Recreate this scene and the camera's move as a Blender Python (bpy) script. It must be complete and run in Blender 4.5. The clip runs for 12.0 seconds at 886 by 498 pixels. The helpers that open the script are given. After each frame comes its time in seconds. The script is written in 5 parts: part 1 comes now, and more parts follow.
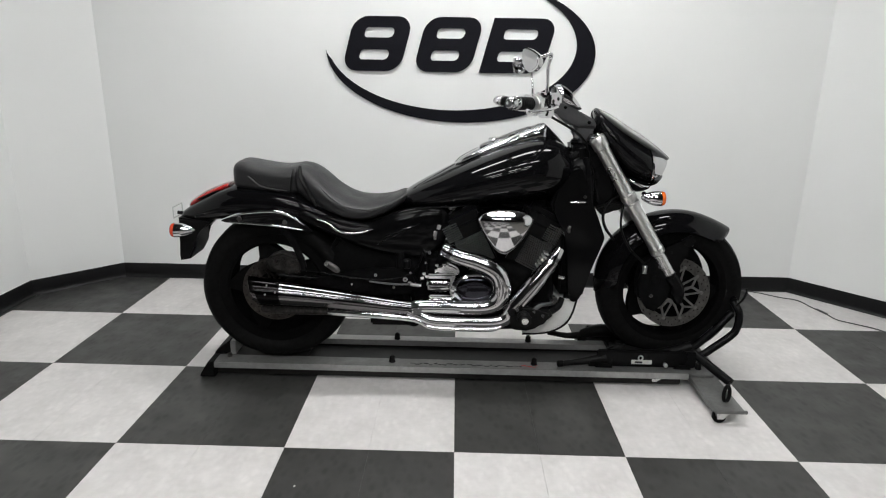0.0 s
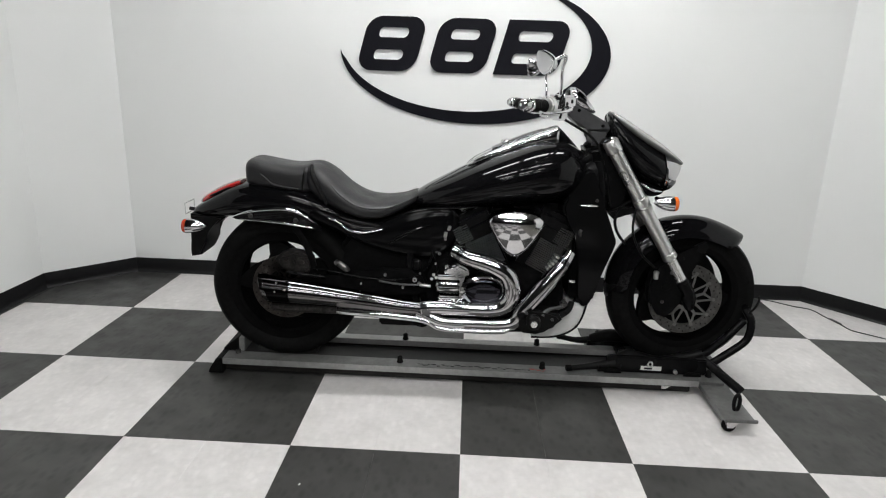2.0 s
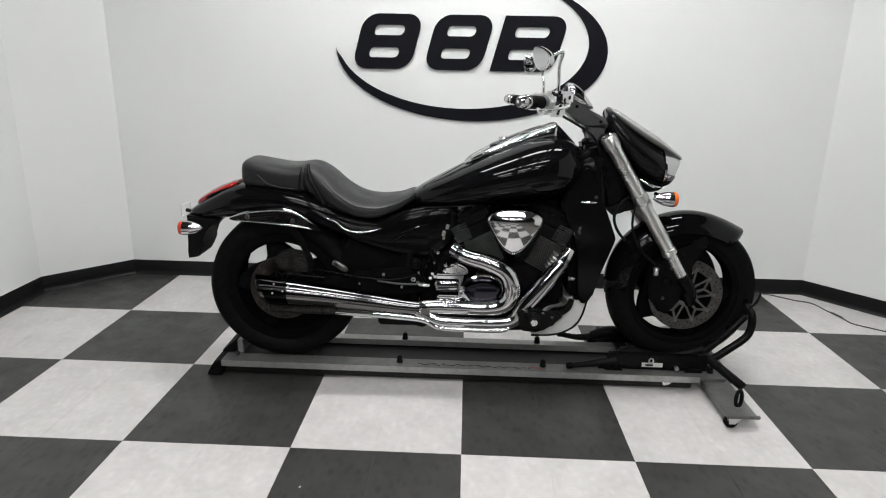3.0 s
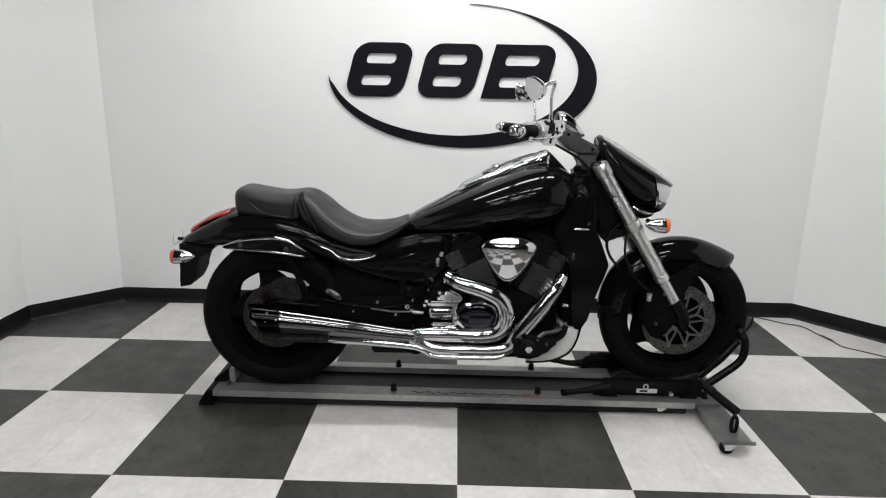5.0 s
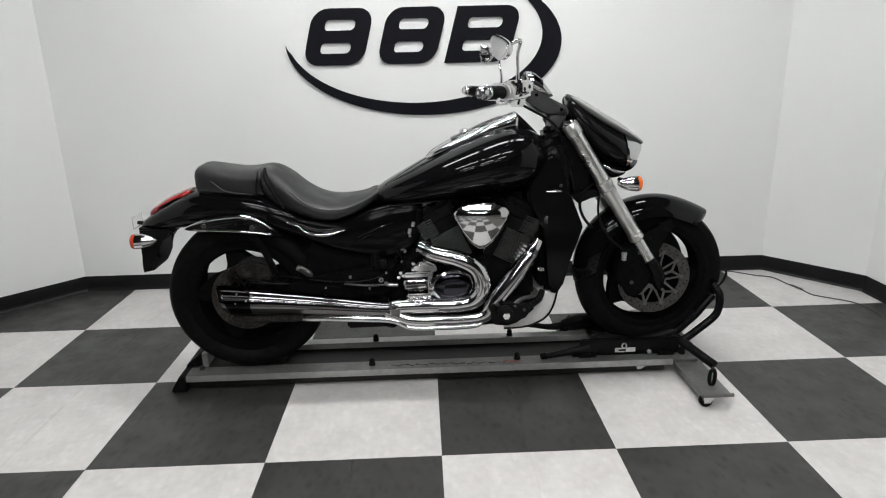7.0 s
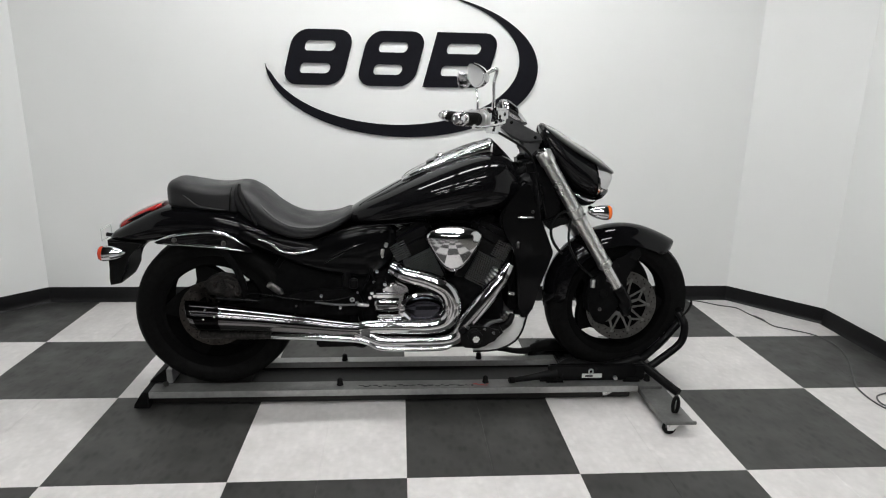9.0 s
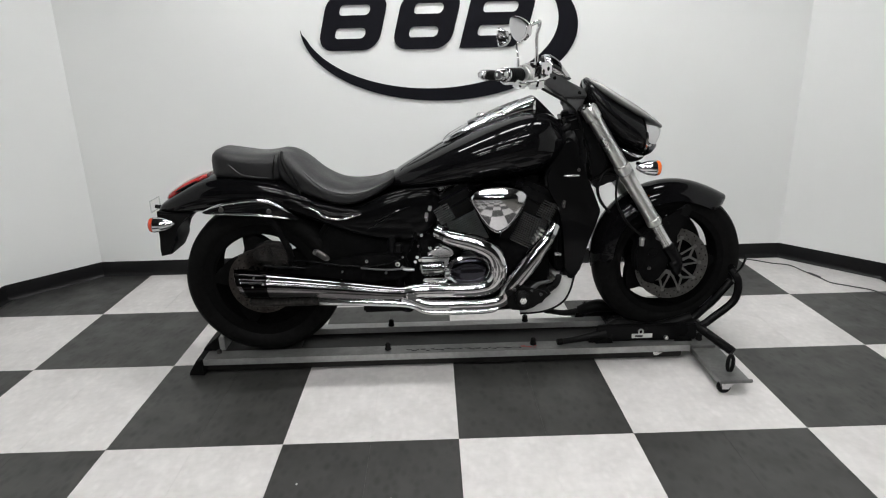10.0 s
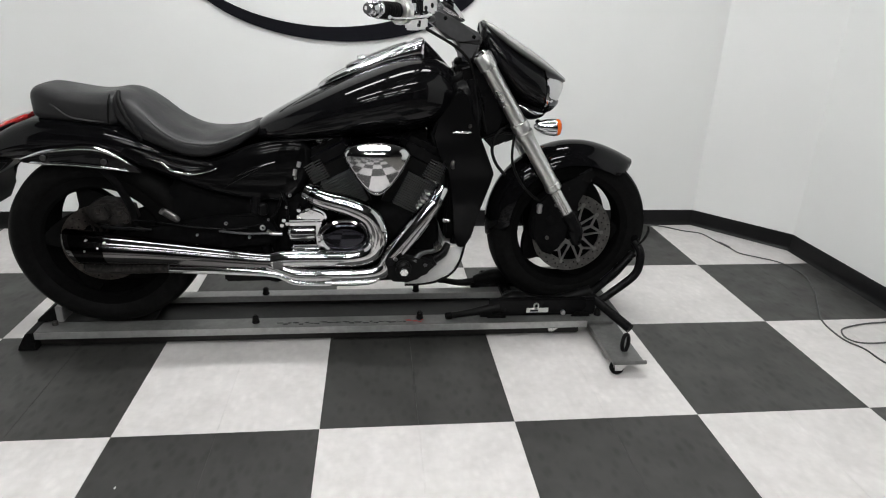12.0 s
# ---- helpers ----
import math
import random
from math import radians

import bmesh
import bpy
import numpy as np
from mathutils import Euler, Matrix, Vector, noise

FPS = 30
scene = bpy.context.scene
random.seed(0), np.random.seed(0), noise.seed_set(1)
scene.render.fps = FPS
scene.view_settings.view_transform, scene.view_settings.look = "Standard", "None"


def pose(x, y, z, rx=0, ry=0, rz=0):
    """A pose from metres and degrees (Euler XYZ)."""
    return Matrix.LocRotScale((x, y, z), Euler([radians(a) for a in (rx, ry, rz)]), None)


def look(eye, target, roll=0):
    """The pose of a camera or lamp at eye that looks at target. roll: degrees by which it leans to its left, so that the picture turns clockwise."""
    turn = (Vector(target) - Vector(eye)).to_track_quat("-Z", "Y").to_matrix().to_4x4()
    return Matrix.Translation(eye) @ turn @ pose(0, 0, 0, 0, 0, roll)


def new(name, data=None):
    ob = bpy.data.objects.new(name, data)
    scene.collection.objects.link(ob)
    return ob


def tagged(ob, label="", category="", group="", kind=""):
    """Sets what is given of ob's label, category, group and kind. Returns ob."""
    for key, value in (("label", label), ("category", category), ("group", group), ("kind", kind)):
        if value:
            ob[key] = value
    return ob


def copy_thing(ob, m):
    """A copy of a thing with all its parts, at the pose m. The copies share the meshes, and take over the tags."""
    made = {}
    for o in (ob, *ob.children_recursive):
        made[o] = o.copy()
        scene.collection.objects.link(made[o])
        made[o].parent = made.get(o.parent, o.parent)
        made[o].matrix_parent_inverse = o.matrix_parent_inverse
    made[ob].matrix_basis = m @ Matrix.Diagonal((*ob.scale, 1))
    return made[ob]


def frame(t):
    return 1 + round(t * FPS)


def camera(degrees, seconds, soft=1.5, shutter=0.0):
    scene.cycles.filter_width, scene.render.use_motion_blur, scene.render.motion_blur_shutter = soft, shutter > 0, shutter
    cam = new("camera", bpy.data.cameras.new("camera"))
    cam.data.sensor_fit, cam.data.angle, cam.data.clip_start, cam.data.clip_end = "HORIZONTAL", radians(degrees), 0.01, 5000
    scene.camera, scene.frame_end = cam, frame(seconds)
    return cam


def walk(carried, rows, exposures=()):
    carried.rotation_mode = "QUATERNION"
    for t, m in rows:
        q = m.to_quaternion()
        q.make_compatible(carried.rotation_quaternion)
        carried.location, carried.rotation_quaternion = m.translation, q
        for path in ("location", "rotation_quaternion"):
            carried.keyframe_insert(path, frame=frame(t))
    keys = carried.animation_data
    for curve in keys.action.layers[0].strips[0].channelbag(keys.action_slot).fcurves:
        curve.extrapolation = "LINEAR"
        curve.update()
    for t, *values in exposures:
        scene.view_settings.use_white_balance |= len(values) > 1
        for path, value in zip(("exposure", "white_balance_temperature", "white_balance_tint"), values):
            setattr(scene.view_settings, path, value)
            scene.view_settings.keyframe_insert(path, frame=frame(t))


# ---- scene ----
cam = camera(70.4, 12.0, soft=1.12)

PATH = [
    (0, (-0.018, -1.96, 1.312), (-0.052, -0.037, 0.764), 1.0),
    (0.5, (-0.013, -1.959, 1.31), (-0.057, -0.036, 0.763), 1.2),
    (1, (-0.012, -1.958, 1.312), (-0.064, -0.034, 0.77), 1.3),
    (1.5, (-0.015, -1.956, 1.312), (-0.067, -0.031, 0.771), 1.3),
    (2, (-0.016, -1.953, 1.309), (-0.084, -0.029, 0.764), 1.9),
    (2.5, (-0.013, -1.94, 1.311), (-0.083, -0.02, 0.757), 1.3),
    (4.5, (-0.017, -1.931, 1.312), (-0.075, -0.006, 0.775), 1.1),
    (4.7, (-0.022, -1.931, 1.319), (-0.072, -0.001, 0.816), 1.1),
    (5, (-0.033, -1.932, 1.33), (-0.066, 0.009, 0.846), 1.1),
    (5.5, (-0.045, -1.922, 1.327), (-0.05, 0.01, 0.811), 0.3),
    (6, (-0.047, -1.907, 1.315), (-0.003, 0.017, 0.77), -0.8),
    (6.5, (-0.041, -1.893, 1.311), (0.01, 0.027, 0.753), -0.5),
    (7, (-0.035, -1.882, 1.31), (0.021, 0.034, 0.737), -1.3),
    (8.8, (-0.035, -1.928, 1.333), (0.045, 0.011, 0.852), 1.7),
    (9, (-0.032, -1.9, 1.319), (0.11, 0.029, 0.811), 1.2),
    (9.1, (-0.042, -1.897, 1.325), (0.128, 0.029, 0.828), 1.3),
    (9.3, (-0.050, -1.895, 1.316), (0.076, 0.042, 0.848), 0.6),
    (9.5, (-0.053, -1.887, 1.31), (0.016, 0.043, 0.792), -0.5),
    (10, (-0.064, -1.882, 1.284), (-0.039, 0.026, 0.684), -1.4),
    (10.5, (-0.081, -1.891, 1.288), (-0.095, 0.011, 0.668), -0.3),
    (11, (-0.083, -1.883, 1.269), (-0.04, 0.01, 0.624), 1.5),
    (11.2, (-0.085, -1.851, 1.268), (0.043, 0.03, 0.604), 1.8),
    (11.3, (-0.077, -1.838, 1.259), (0.082, 0.031, 0.568), 1.8),
    (11.5, (-0.044, -1.818, 1.238), (0.185, 0.03, 0.508), 2.19),
    (11.6, (-0.019, -1.78, 1.246), (0.232, 0.048, 0.474), 2.19),
    (11.7, (0.026, -1.738, 1.244), (0.301, 0.072, 0.44), 1.7),
    (11.8, (0.082, -1.69, 1.243), (0.347, 0.122, 0.438), 1.21),
    (11.9, (0.133, -1.644, 1.247), (0.374, 0.181, 0.465), 1.32),
    (12, (0.177, -1.61, 1.24), (0.39, 0.235, 0.497), 1.93),
]
walk(cam, [(t, look(eye, target, roll)) for t, eye, target, roll in PATH],
     [(0, -0.03), (4.5, 0.0), (6.0, -0.05), (7.0, -0.04), (9.0, -0.02), (11.0, 0.02), (12.0, 0.05)])

# ---- world and light ----
world = bpy.data.worlds.new("world")
scene.world = world
world.use_nodes = True
world.node_tree.nodes["Background"].inputs[0].default_value = (0.8, 0.85, 0.9, 1)
world.node_tree.nodes["Background"].inputs[1].default_value = 0.05
LAMP_STRENGTH = 31.5
scene.view_settings.exposure = 0.0

# ---- plan, metres ----
S = 0.61                       # one colour square of the floor, two tiles wide
WALL_Y, SIDE_X = 1.842, 2.46
MOUTH_Y, HALL_X, BACK_Y, CEIL = -1.5, 4.6, -8.0, 2.9   # the white bay opens into a darker hall
BIKE = pose(-0.789, 0.665, 0, 0, 0, 1.5)


# ---- materials ----
def mat(name, color, rough=0.5, metal=0.0, grain=0.0, grain_scale=60.0, blotch=0.0, blotch_scale=4.0,
        bump=0.0, bump_scale=200.0, rough_var=0.0, coat=0.0, spread=0.0, spec=0.5, emit=0.0):
    """A procedural surface: base colour with blotches and fine grain, uneven gloss and fine relief."""
    m = bpy.data.materials.new(name)
    m.use_nodes = True
    nt = m.node_tree
    b = nt.nodes["Principled BSDF"]
    b.inputs["Roughness"].default_value = rough
    b.inputs["Metallic"].default_value = metal
    b.inputs["Coat Weight"].default_value = coat
    b.inputs["Coat Roughness"].default_value = 0.03
    b.inputs["Specular IOR Level"].default_value = spec
    b.inputs["Base Color"].default_value = (*color, 1)
    if emit:
        b.inputs["Emission Color"].default_value = (*color, 1)
        b.inputs["Emission Strength"].default_value = emit
    tc = nt.nodes.new("ShaderNodeTexCoord")
    geo = nt.nodes.new("ShaderNodeNewGeometry")

    def noise_tex(scale, detail=4.0):
        n = nt.nodes.new("ShaderNodeTexNoise")
        n.inputs["Scale"].default_value = scale
        n.inputs["Detail"].default_value = detail
        nt.links.new(geo.outputs["Position"], n.inputs["Vector"])
        return n.outputs["Fac"]

    def spanned(fac, lo, hi):
        r = nt.nodes.new("ShaderNodeMapRange")
        r.inputs["From Min"].default_value, r.inputs["From Max"].default_value = 0.3, 0.7
        r.inputs["To Min"].default_value, r.inputs["To Max"].default_value = lo, hi
        nt.links.new(fac, r.inputs["Value"])
        return r.outputs["Result"]

    def times(a, bb):
        k = nt.nodes.new("ShaderNodeMath")
        k.operation = "MULTIPLY"
        nt.links.new(a, k.inputs[0])
        nt.links.new(bb, k.inputs[1])
        return k.outputs[0]

    fac = None
    for amount, scale in ((grain, grain_scale), (blotch, blotch_scale)):
        if amount:
            v = spanned(noise_tex(scale), 1 - amount, 1 + amount)
            fac = v if fac is None else times(fac, v)
    if spread:
        oi = nt.nodes.new("ShaderNodeObjectInfo")
        r = nt.nodes.new("ShaderNodeMapRange")
        r.inputs["To Min"].default_value, r.inputs["To Max"].default_value = 1 - spread, 1 + spread
        nt.links.new(oi.outputs["Random"], r.inputs["Value"])
        fac = r.outputs["Result"] if fac is None else times(fac, r.outputs["Result"])
    if fac is not None:
        mix = nt.nodes.new("ShaderNodeVectorMath")
        mix.operation = "SCALE"
        mix.inputs[0].default_value = color
        nt.links.new(fac, mix.inputs["Scale"])
        nt.links.new(mix.outputs[0], b.inputs["Base Color"])
    if rough_var:
        nt.links.new(spanned(noise_tex(9.0), rough - rough_var, rough + rough_var), b.inputs["Roughness"])
    if bump:
        bn = nt.nodes.new("ShaderNodeBump")
        bn.inputs["Strength"].default_value = bump
        bn.inputs["Distance"].default_value = 0.002
        nt.links.new(noise_tex(bump_scale), bn.inputs["Height"])
        nt.links.new(bn.outputs[0], b.inputs["Normal"])
    return m


M_WALL = mat("wall_paint", (0.80, 0.81, 0.80), 0.55, blotch=0.02, blotch_scale=1.2, bump=0.10, bump_scale=140, rough_var=0.06)
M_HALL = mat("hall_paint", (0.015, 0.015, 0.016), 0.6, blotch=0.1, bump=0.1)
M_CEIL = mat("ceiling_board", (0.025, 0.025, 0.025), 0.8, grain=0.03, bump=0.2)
M_BASE = mat("black_vinyl", (0.006, 0.006, 0.0065), 0.42, grain=0.1, blotch=0.15, bump=0.08, rough_var=0.08, spec=0.2)
M_GROUT = mat("floor_joint", (0.05, 0.05, 0.05), 0.8, grain=0.2)
M_BARE = mat("bare_concrete", (0.150, 0.143, 0.128), 0.7, grain=0.12, blotch=0.12, blotch_scale=5, bump=0.2)
M_LOGO = mat("logo_black", (0.005, 0.005, 0.008), 0.6, grain=0.08, bump=0.05, spec=0.12)
M_BLACK = mat("gloss_black_paint", (0.0042, 0.0042, 0.0047), 0.045, rough_var=0.012, spec=0.20)
M_SATIN = mat("satin_black", (0.0044, 0.0044, 0.0047), 0.26, grain=0.15, bump=0.05, rough_var=0.06, spec=0.09)
M_SIDE = mat("side_black_paint", (0.0034, 0.0034, 0.0037), 0.08, rough_var=0.02, spec=0.09)
M_MATT = mat("matt_black_plastic", (0.0052, 0.0052, 0.0052), 0.45, grain=0.2, bump=0.15, spec=0.10)
M_RUBBER = mat("tyre_rubber", (0.0056, 0.0056, 0.0056), 0.50, grain=0.25, blotch=0.2, bump=0.25, bump_scale=260, spec=0.03)
M_RIM = mat("black_cast_rim", (0.0050, 0.0050, 0.0050), 0.5, grain=0.15, bump=0.03, spec=0.0)
M_VINYL = mat("seat_vinyl", (0.014, 0.014, 0.015), 0.41, grain=0.16, grain_scale=220, blotch=0.12, bump=0.3, bump_scale=420, rough_var=0.09, spec=0.38)
M_CLUTCH = mat("dark_polished_cover", (0.035, 0.035, 0.042), 0.08, 1.0, rough_var=0.02)
M_CHROME = mat("chrome", (0.62, 0.62, 0.63), 0.075, 1.0, rough_var=0.02)
M_PIPE = mat("exhaust_chrome", (0.49, 0.485, 0.49), 0.085, 1.0, rough_var=0.02)
M_TAIL = mat("red_amber_lens", (0.50, 0.045, 0.015), 0.12, coat=1.0)
M_DISC_R = mat("used_brake_steel", (0.050, 0.045, 0.042), 0.38, 1.0, grain=0.2, grain_scale=120, blotch=0.25, blotch_scale=30)
M_DARKCHROME = mat("smoked_chrome", (0.10, 0.10, 0.105), 0.07, 1.0)
M_FORK = mat("brushed_aluminium", (0.66, 0.66, 0.65), 0.31, 0.95, grain=0.05, rough_var=0.05)
M_ALU = mat("polished_aluminium", (0.62, 0.62, 0.61), 0.22, 0.75, grain=0.04)
M_SPIDER = mat("cast_alloy", (0.19, 0.188, 0.184), 0.32, 0.9, grain=0.1)
M_DISC = mat("brake_steel", (0.11, 0.108, 0.105), 0.34, 1.0, grain=0.15, grain_scale=120, blotch=0.2, blotch_scale=30)
M_GREY = mat("grey_cast_metal", (0.065, 0.066, 0.068), 0.38, 0.3, grain=0.1, bump=0.1)
M_FIN = mat("engine_black", (0.0056, 0.0056, 0.0056), 0.4, grain=0.2, bump=0.1, spec=0.08)
M_FINEDGE = mat("fin_edge_metal", (0.16, 0.16, 0.16), 0.38, 0.85, grain=0.2)
M_RED = mat("red_lens", (0.30, 0.008, 0.008), 0.10, coat=1.0)
M_AMBER = mat("amber_lens", (0.80, 0.15, 0.02), 0.12, coat=1.0)
M_CHIN = mat("pale_grey_paint", (0.66, 0.66, 0.645), 0.35, grain=0.04, blotch=0.05)
M_DIRTY = mat("grimy_black_metal", (0.020, 0.0185, 0.0175), 0.55, 0.2, grain=0.5, grain_scale=90, blotch=0.5, blotch_scale=35, bump=0.4, bump_scale=150, spec=0.15)
# very dark, rough, barely reflecting black for the engine case, frame cover and calipers
M_UNDER = mat("flat_black", (0.0042, 0.0042, 0.0044), 0.6, grain=0.3, blotch=0.3, blotch_scale=20, bump=0.2, spec=0.03)
M_TIP = mat("dark_end_chrome", (0.008, 0.0078, 0.0080), 0.14, 1.0, rough_var=0.02)
M_MUFF = mat("black_chrome", (0.15, 0.145, 0.147), 0.09, 1.0, rough_var=0.015)
M_VISOR = mat("smoked_visor", (0.30, 0.30, 0.295), 0.2, grain=0.03)
M_SEAM = mat("seat_seam", (0.028, 0.028, 0.029), 0.40, grain=0.1)
M_CLEAR = mat("clear_plastic", (0.55, 0.57, 0.56), 0.25, grain=0.05)
M_GALV = mat("grey_dolly_paint", (0.16, 0.162, 0.158), 0.36, 0.45, grain=0.12, blotch=0.22, blotch_scale=7, bump=0.08, rough_var=0.08)
# paler rail grey: lamplight on the front lip painted in; also rear rail, stop
M_LIP = mat("pale_rail_grey", (0.33, 0.332, 0.326), 0.33, 0.5, grain=0.10, blotch=0.10, blotch_scale=9, bump=0.08)
# brown-black that paints the shade beneath the dolly's rails
M_RAIL_SHADE = mat("under_rail_shade", (0.013, 0.012, 0.011), 0.5, grain=0.2, blotch=0.3, blotch_scale=12, bump=0.1, spec=0.3)
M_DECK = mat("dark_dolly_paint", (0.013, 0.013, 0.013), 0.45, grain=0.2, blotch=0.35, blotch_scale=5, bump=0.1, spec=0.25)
M_LABEL = mat("sticker_white", (0.62, 0.62, 0.60), 0.5, grain=0.05)
M_LABELRED = mat("sticker_red", (0.35, 0.03, 0.03), 0.5, grain=0.1)
M_CABLE = mat("grey_cable", (0.07, 0.07, 0.07), 0.5, grain=0.1)
M_TUBE = mat("lamp_diffuser", (0.985, 0.985, 0.980), 0.5, emit=LAMP_STRENGTH)
M_HOUSING = mat("lamp_housing_white", (0.7, 0.7, 0.7), 0.4, grain=0.02)


def tile_mat(name, color, rough, tread, cloud):
    """Moulded vinyl tile: raised lozenge tread in two directions, scuffs and a slight change from tile to tile."""
    m = mat(name, color, rough, grain=0.05, grain_scale=32, blotch=cloud, blotch_scale=7, spread=0.012, rough_var=0.10)
    nt = m.node_tree
    geo = nt.nodes["Geometry"]
    heights = []
    for angle, sx in ((45, 1), (-45, 1)):
        mp = nt.nodes.new("ShaderNodeMapping")
        mp.inputs["Rotation"].default_value = (0, 0, radians(angle))
        mp.inputs["Scale"].default_value = (30, 15, 1)
        nt.links.new(geo.outputs["Position"], mp.inputs["Vector"])
        v = nt.nodes.new("ShaderNodeTexVoronoi")
        v.inputs["Scale"].default_value = 1.0
        v.inputs["Randomness"].default_value = 0.65
        nt.links.new(mp.outputs[0], v.inputs["Vector"])
        r = nt.nodes.new("ShaderNodeMapRange")
        r.inputs["From Min"].default_value, r.inputs["From Max"].default_value = 0.14, 0.42
        r.inputs["To Min"].default_value, r.inputs["To Max"].default_value = 1, 0
        nt.links.new(v.outputs["Distance"], r.inputs["Value"])
        heights.append(r.outputs[0])
    top = nt.nodes.new("ShaderNodeMath")
    top.operation = "MAXIMUM"
    nt.links.new(heights[0], top.inputs[0])
    nt.links.new(heights[1], top.inputs[1])
    # the lozenges are rubbed to another shade where people have walked
    worn = nt.nodes.new("ShaderNodeTexNoise")
    worn.inputs["Scale"].default_value = 11.0
    nt.links.new(geo.outputs["Position"], worn.inputs["Vector"])
    wr = nt.nodes.new("ShaderNodeMapRange")
    wr.inputs["From Min"].default_value, wr.inputs["From Max"].default_value = 0.35, 0.65
    wr.inputs["To Min"].default_value, wr.inputs["To Max"].default_value = 0.35 * tread, tread
    nt.links.new(worn.outputs["Fac"], wr.inputs["Value"])
    shade = nt.nodes.new("ShaderNodeMath")
    shade.operation = "MULTIPLY_ADD"
    nt.links.new(top.outputs[0], shade.inputs[0])
    nt.links.new(wr.outputs[0], shade.inputs[1])
    shade.inputs[2].default_value = 1.0
    bsdf = nt.nodes["Principled BSDF"]
    tone = nt.nodes.new("ShaderNodeVectorMath")
    tone.operation = "SCALE"
    nt.links.new(bsdf.inputs["Base Color"].links[0].from_socket, tone.inputs[0])
    nt.links.new(shade.outputs[0], tone.inputs["Scale"])
    nt.links.new(tone.outputs[0], bsdf.inputs["Base Color"])
    bn = nt.nodes.new("ShaderNodeBump")
    bn.inputs["Strength"].default_value = 0.28
    bn.inputs["Distance"].default_value = 0.0012
    nt.links.new(top.outputs[0], bn.inputs["Height"])
    nt.links.new(bn.outputs[0], nt.nodes["Principled BSDF"].inputs["Normal"])
    return m


M_TILE_W = tile_mat("tile_white", (0.60, 0.582, 0.572), 0.42, 0.085, 0.07)
M_TILE_B = tile_mat("tile_charcoal", (0.037, 0.0368, 0.0350), 0.45, -0.48, 0.22)


# ---- mesh helpers ----
def mesh_of(name, bm, material, sharp=38):
    me = bpy.data.meshes.new(name)
    bmesh.ops.recalc_face_normals(bm, faces=bm.faces)
    bm.to_mesh(me)
    bm.free()
    for p in me.polygons:
        p.use_smooth = True
    me.set_sharp_from_angle(angle=radians(sharp))
    me.materials.append(material)
    return me


def part(name, bm, material, parent=None, label="", sharp=38):
    ob = new(name, mesh_of(name, bm, material, sharp))
    ob.parent = parent
    return tagged(ob, label)


def thing(name, m, label, category, group="", kind=""):
    ob = new(name)
    ob.matrix_world = m
    ob.empty_display_size = 0.1
    return tagged(ob, label, category, group, kind)


def box(bm, x0, x1, y0, y1, z0, z1, bevel=0.0, m=None, seg=2):
    r = bmesh.ops.create_cube(bm, size=1)
    vs = r["verts"]
    bmesh.ops.scale(bm, vec=(x1 - x0, y1 - y0, z1 - z0), verts=vs)
    bmesh.ops.translate(bm, vec=((x0 + x1) / 2, (y0 + y1) / 2, (z0 + z1) / 2), verts=vs)
    if bevel:
        es = list({e for v in vs for e in v.link_edges})
        vs = [v for v in bmesh.ops.bevel(bm, geom=es, offset=bevel, segments=seg, affect="EDGES")["verts"]] + [v for v in vs if v.is_valid]
        vs = list({v for v in vs})
    if m is not None:
        bmesh.ops.transform(bm, matrix=m, verts=vs)
    return bm


def boxed(*a, **k):
    return box(bmesh.new(), *a, **k)


def spline(pts, per=8, closed=False):
    """Catmull-Rom through the points (any dimension)."""
    p = np.array(pts, float)
    n = len(p)
    out = []
    for i in range(n if closed else n - 1):
        g = lambda k: p[k % n] if closed else p[min(max(k, 0), n - 1)]
        a, b, c, d = g(i - 1), g(i), g(i + 1), g(i + 2)
        for s in np.arange(per) / per:
            out.append(0.5 * (2 * b + (c - a) * s + (2 * a - 5 * b + 4 * c - d) * s * s + (3 * b - a - 3 * c + d) * s ** 3))
    if not closed:
        out.append(p[-1])
    return np.array(out)


def rings_to(bm, rings, cap=True, loop=False):
    """Skin a row of closed rings."""
    vs = [[bm.verts.new(tuple(map(float, v))) for v in r] for r in rings]
    n = len(vs[0])
    pairs = list(zip(vs, vs[1:])) + ([(vs[-1], vs[0])] if loop else [])
    for a, b in pairs:
        for i in range(n):
            bm.faces.new((a[i], a[(i + 1) % n], b[(i + 1) % n], b[i]))
    if cap and not loop:
        bm.faces.new(vs[0][::-1])
        bm.faces.new(vs[-1])
    return bm


def tube(pts, radius, sides=12, per=6, smooth=True, bm=None, flat=1.0, cap=True):
    """A pipe along a line of points; radius is one number or one per point; flat squeezes it sideways."""
    bm = bm or bmesh.new()
    rad = list(radius) if isinstance(radius, (list, tuple)) else [radius] * len(pts)
    q = np.array([(*p, r) for p, r in zip(pts, rad)], float)
    if smooth and len(pts) > 2:
        q = spline(q, per)
    rings, up = [], None
    for i, v in enumerate(q):
        d = Vector([float(k) for k in q[min(i + 1, len(q) - 1)][:3] - q[max(i - 1, 0)][:3]]).normalized()
        if up is None:
            up = Vector((0, 1, 0)) if abs(d.y) < 0.9 else Vector((0, 0, 1))
        side = d.cross(up).normalized()
        up = side.cross(d).normalized()
        c = Vector([float(k) for k in v[:3]])
        r = float(v[3])
        rings.append([c + side * (r * math.cos(a)) + up * (r * flat * math.sin(a)) for a in np.arange(sides) * 2 * math.pi / sides])
    return rings_to(bm, rings, cap)


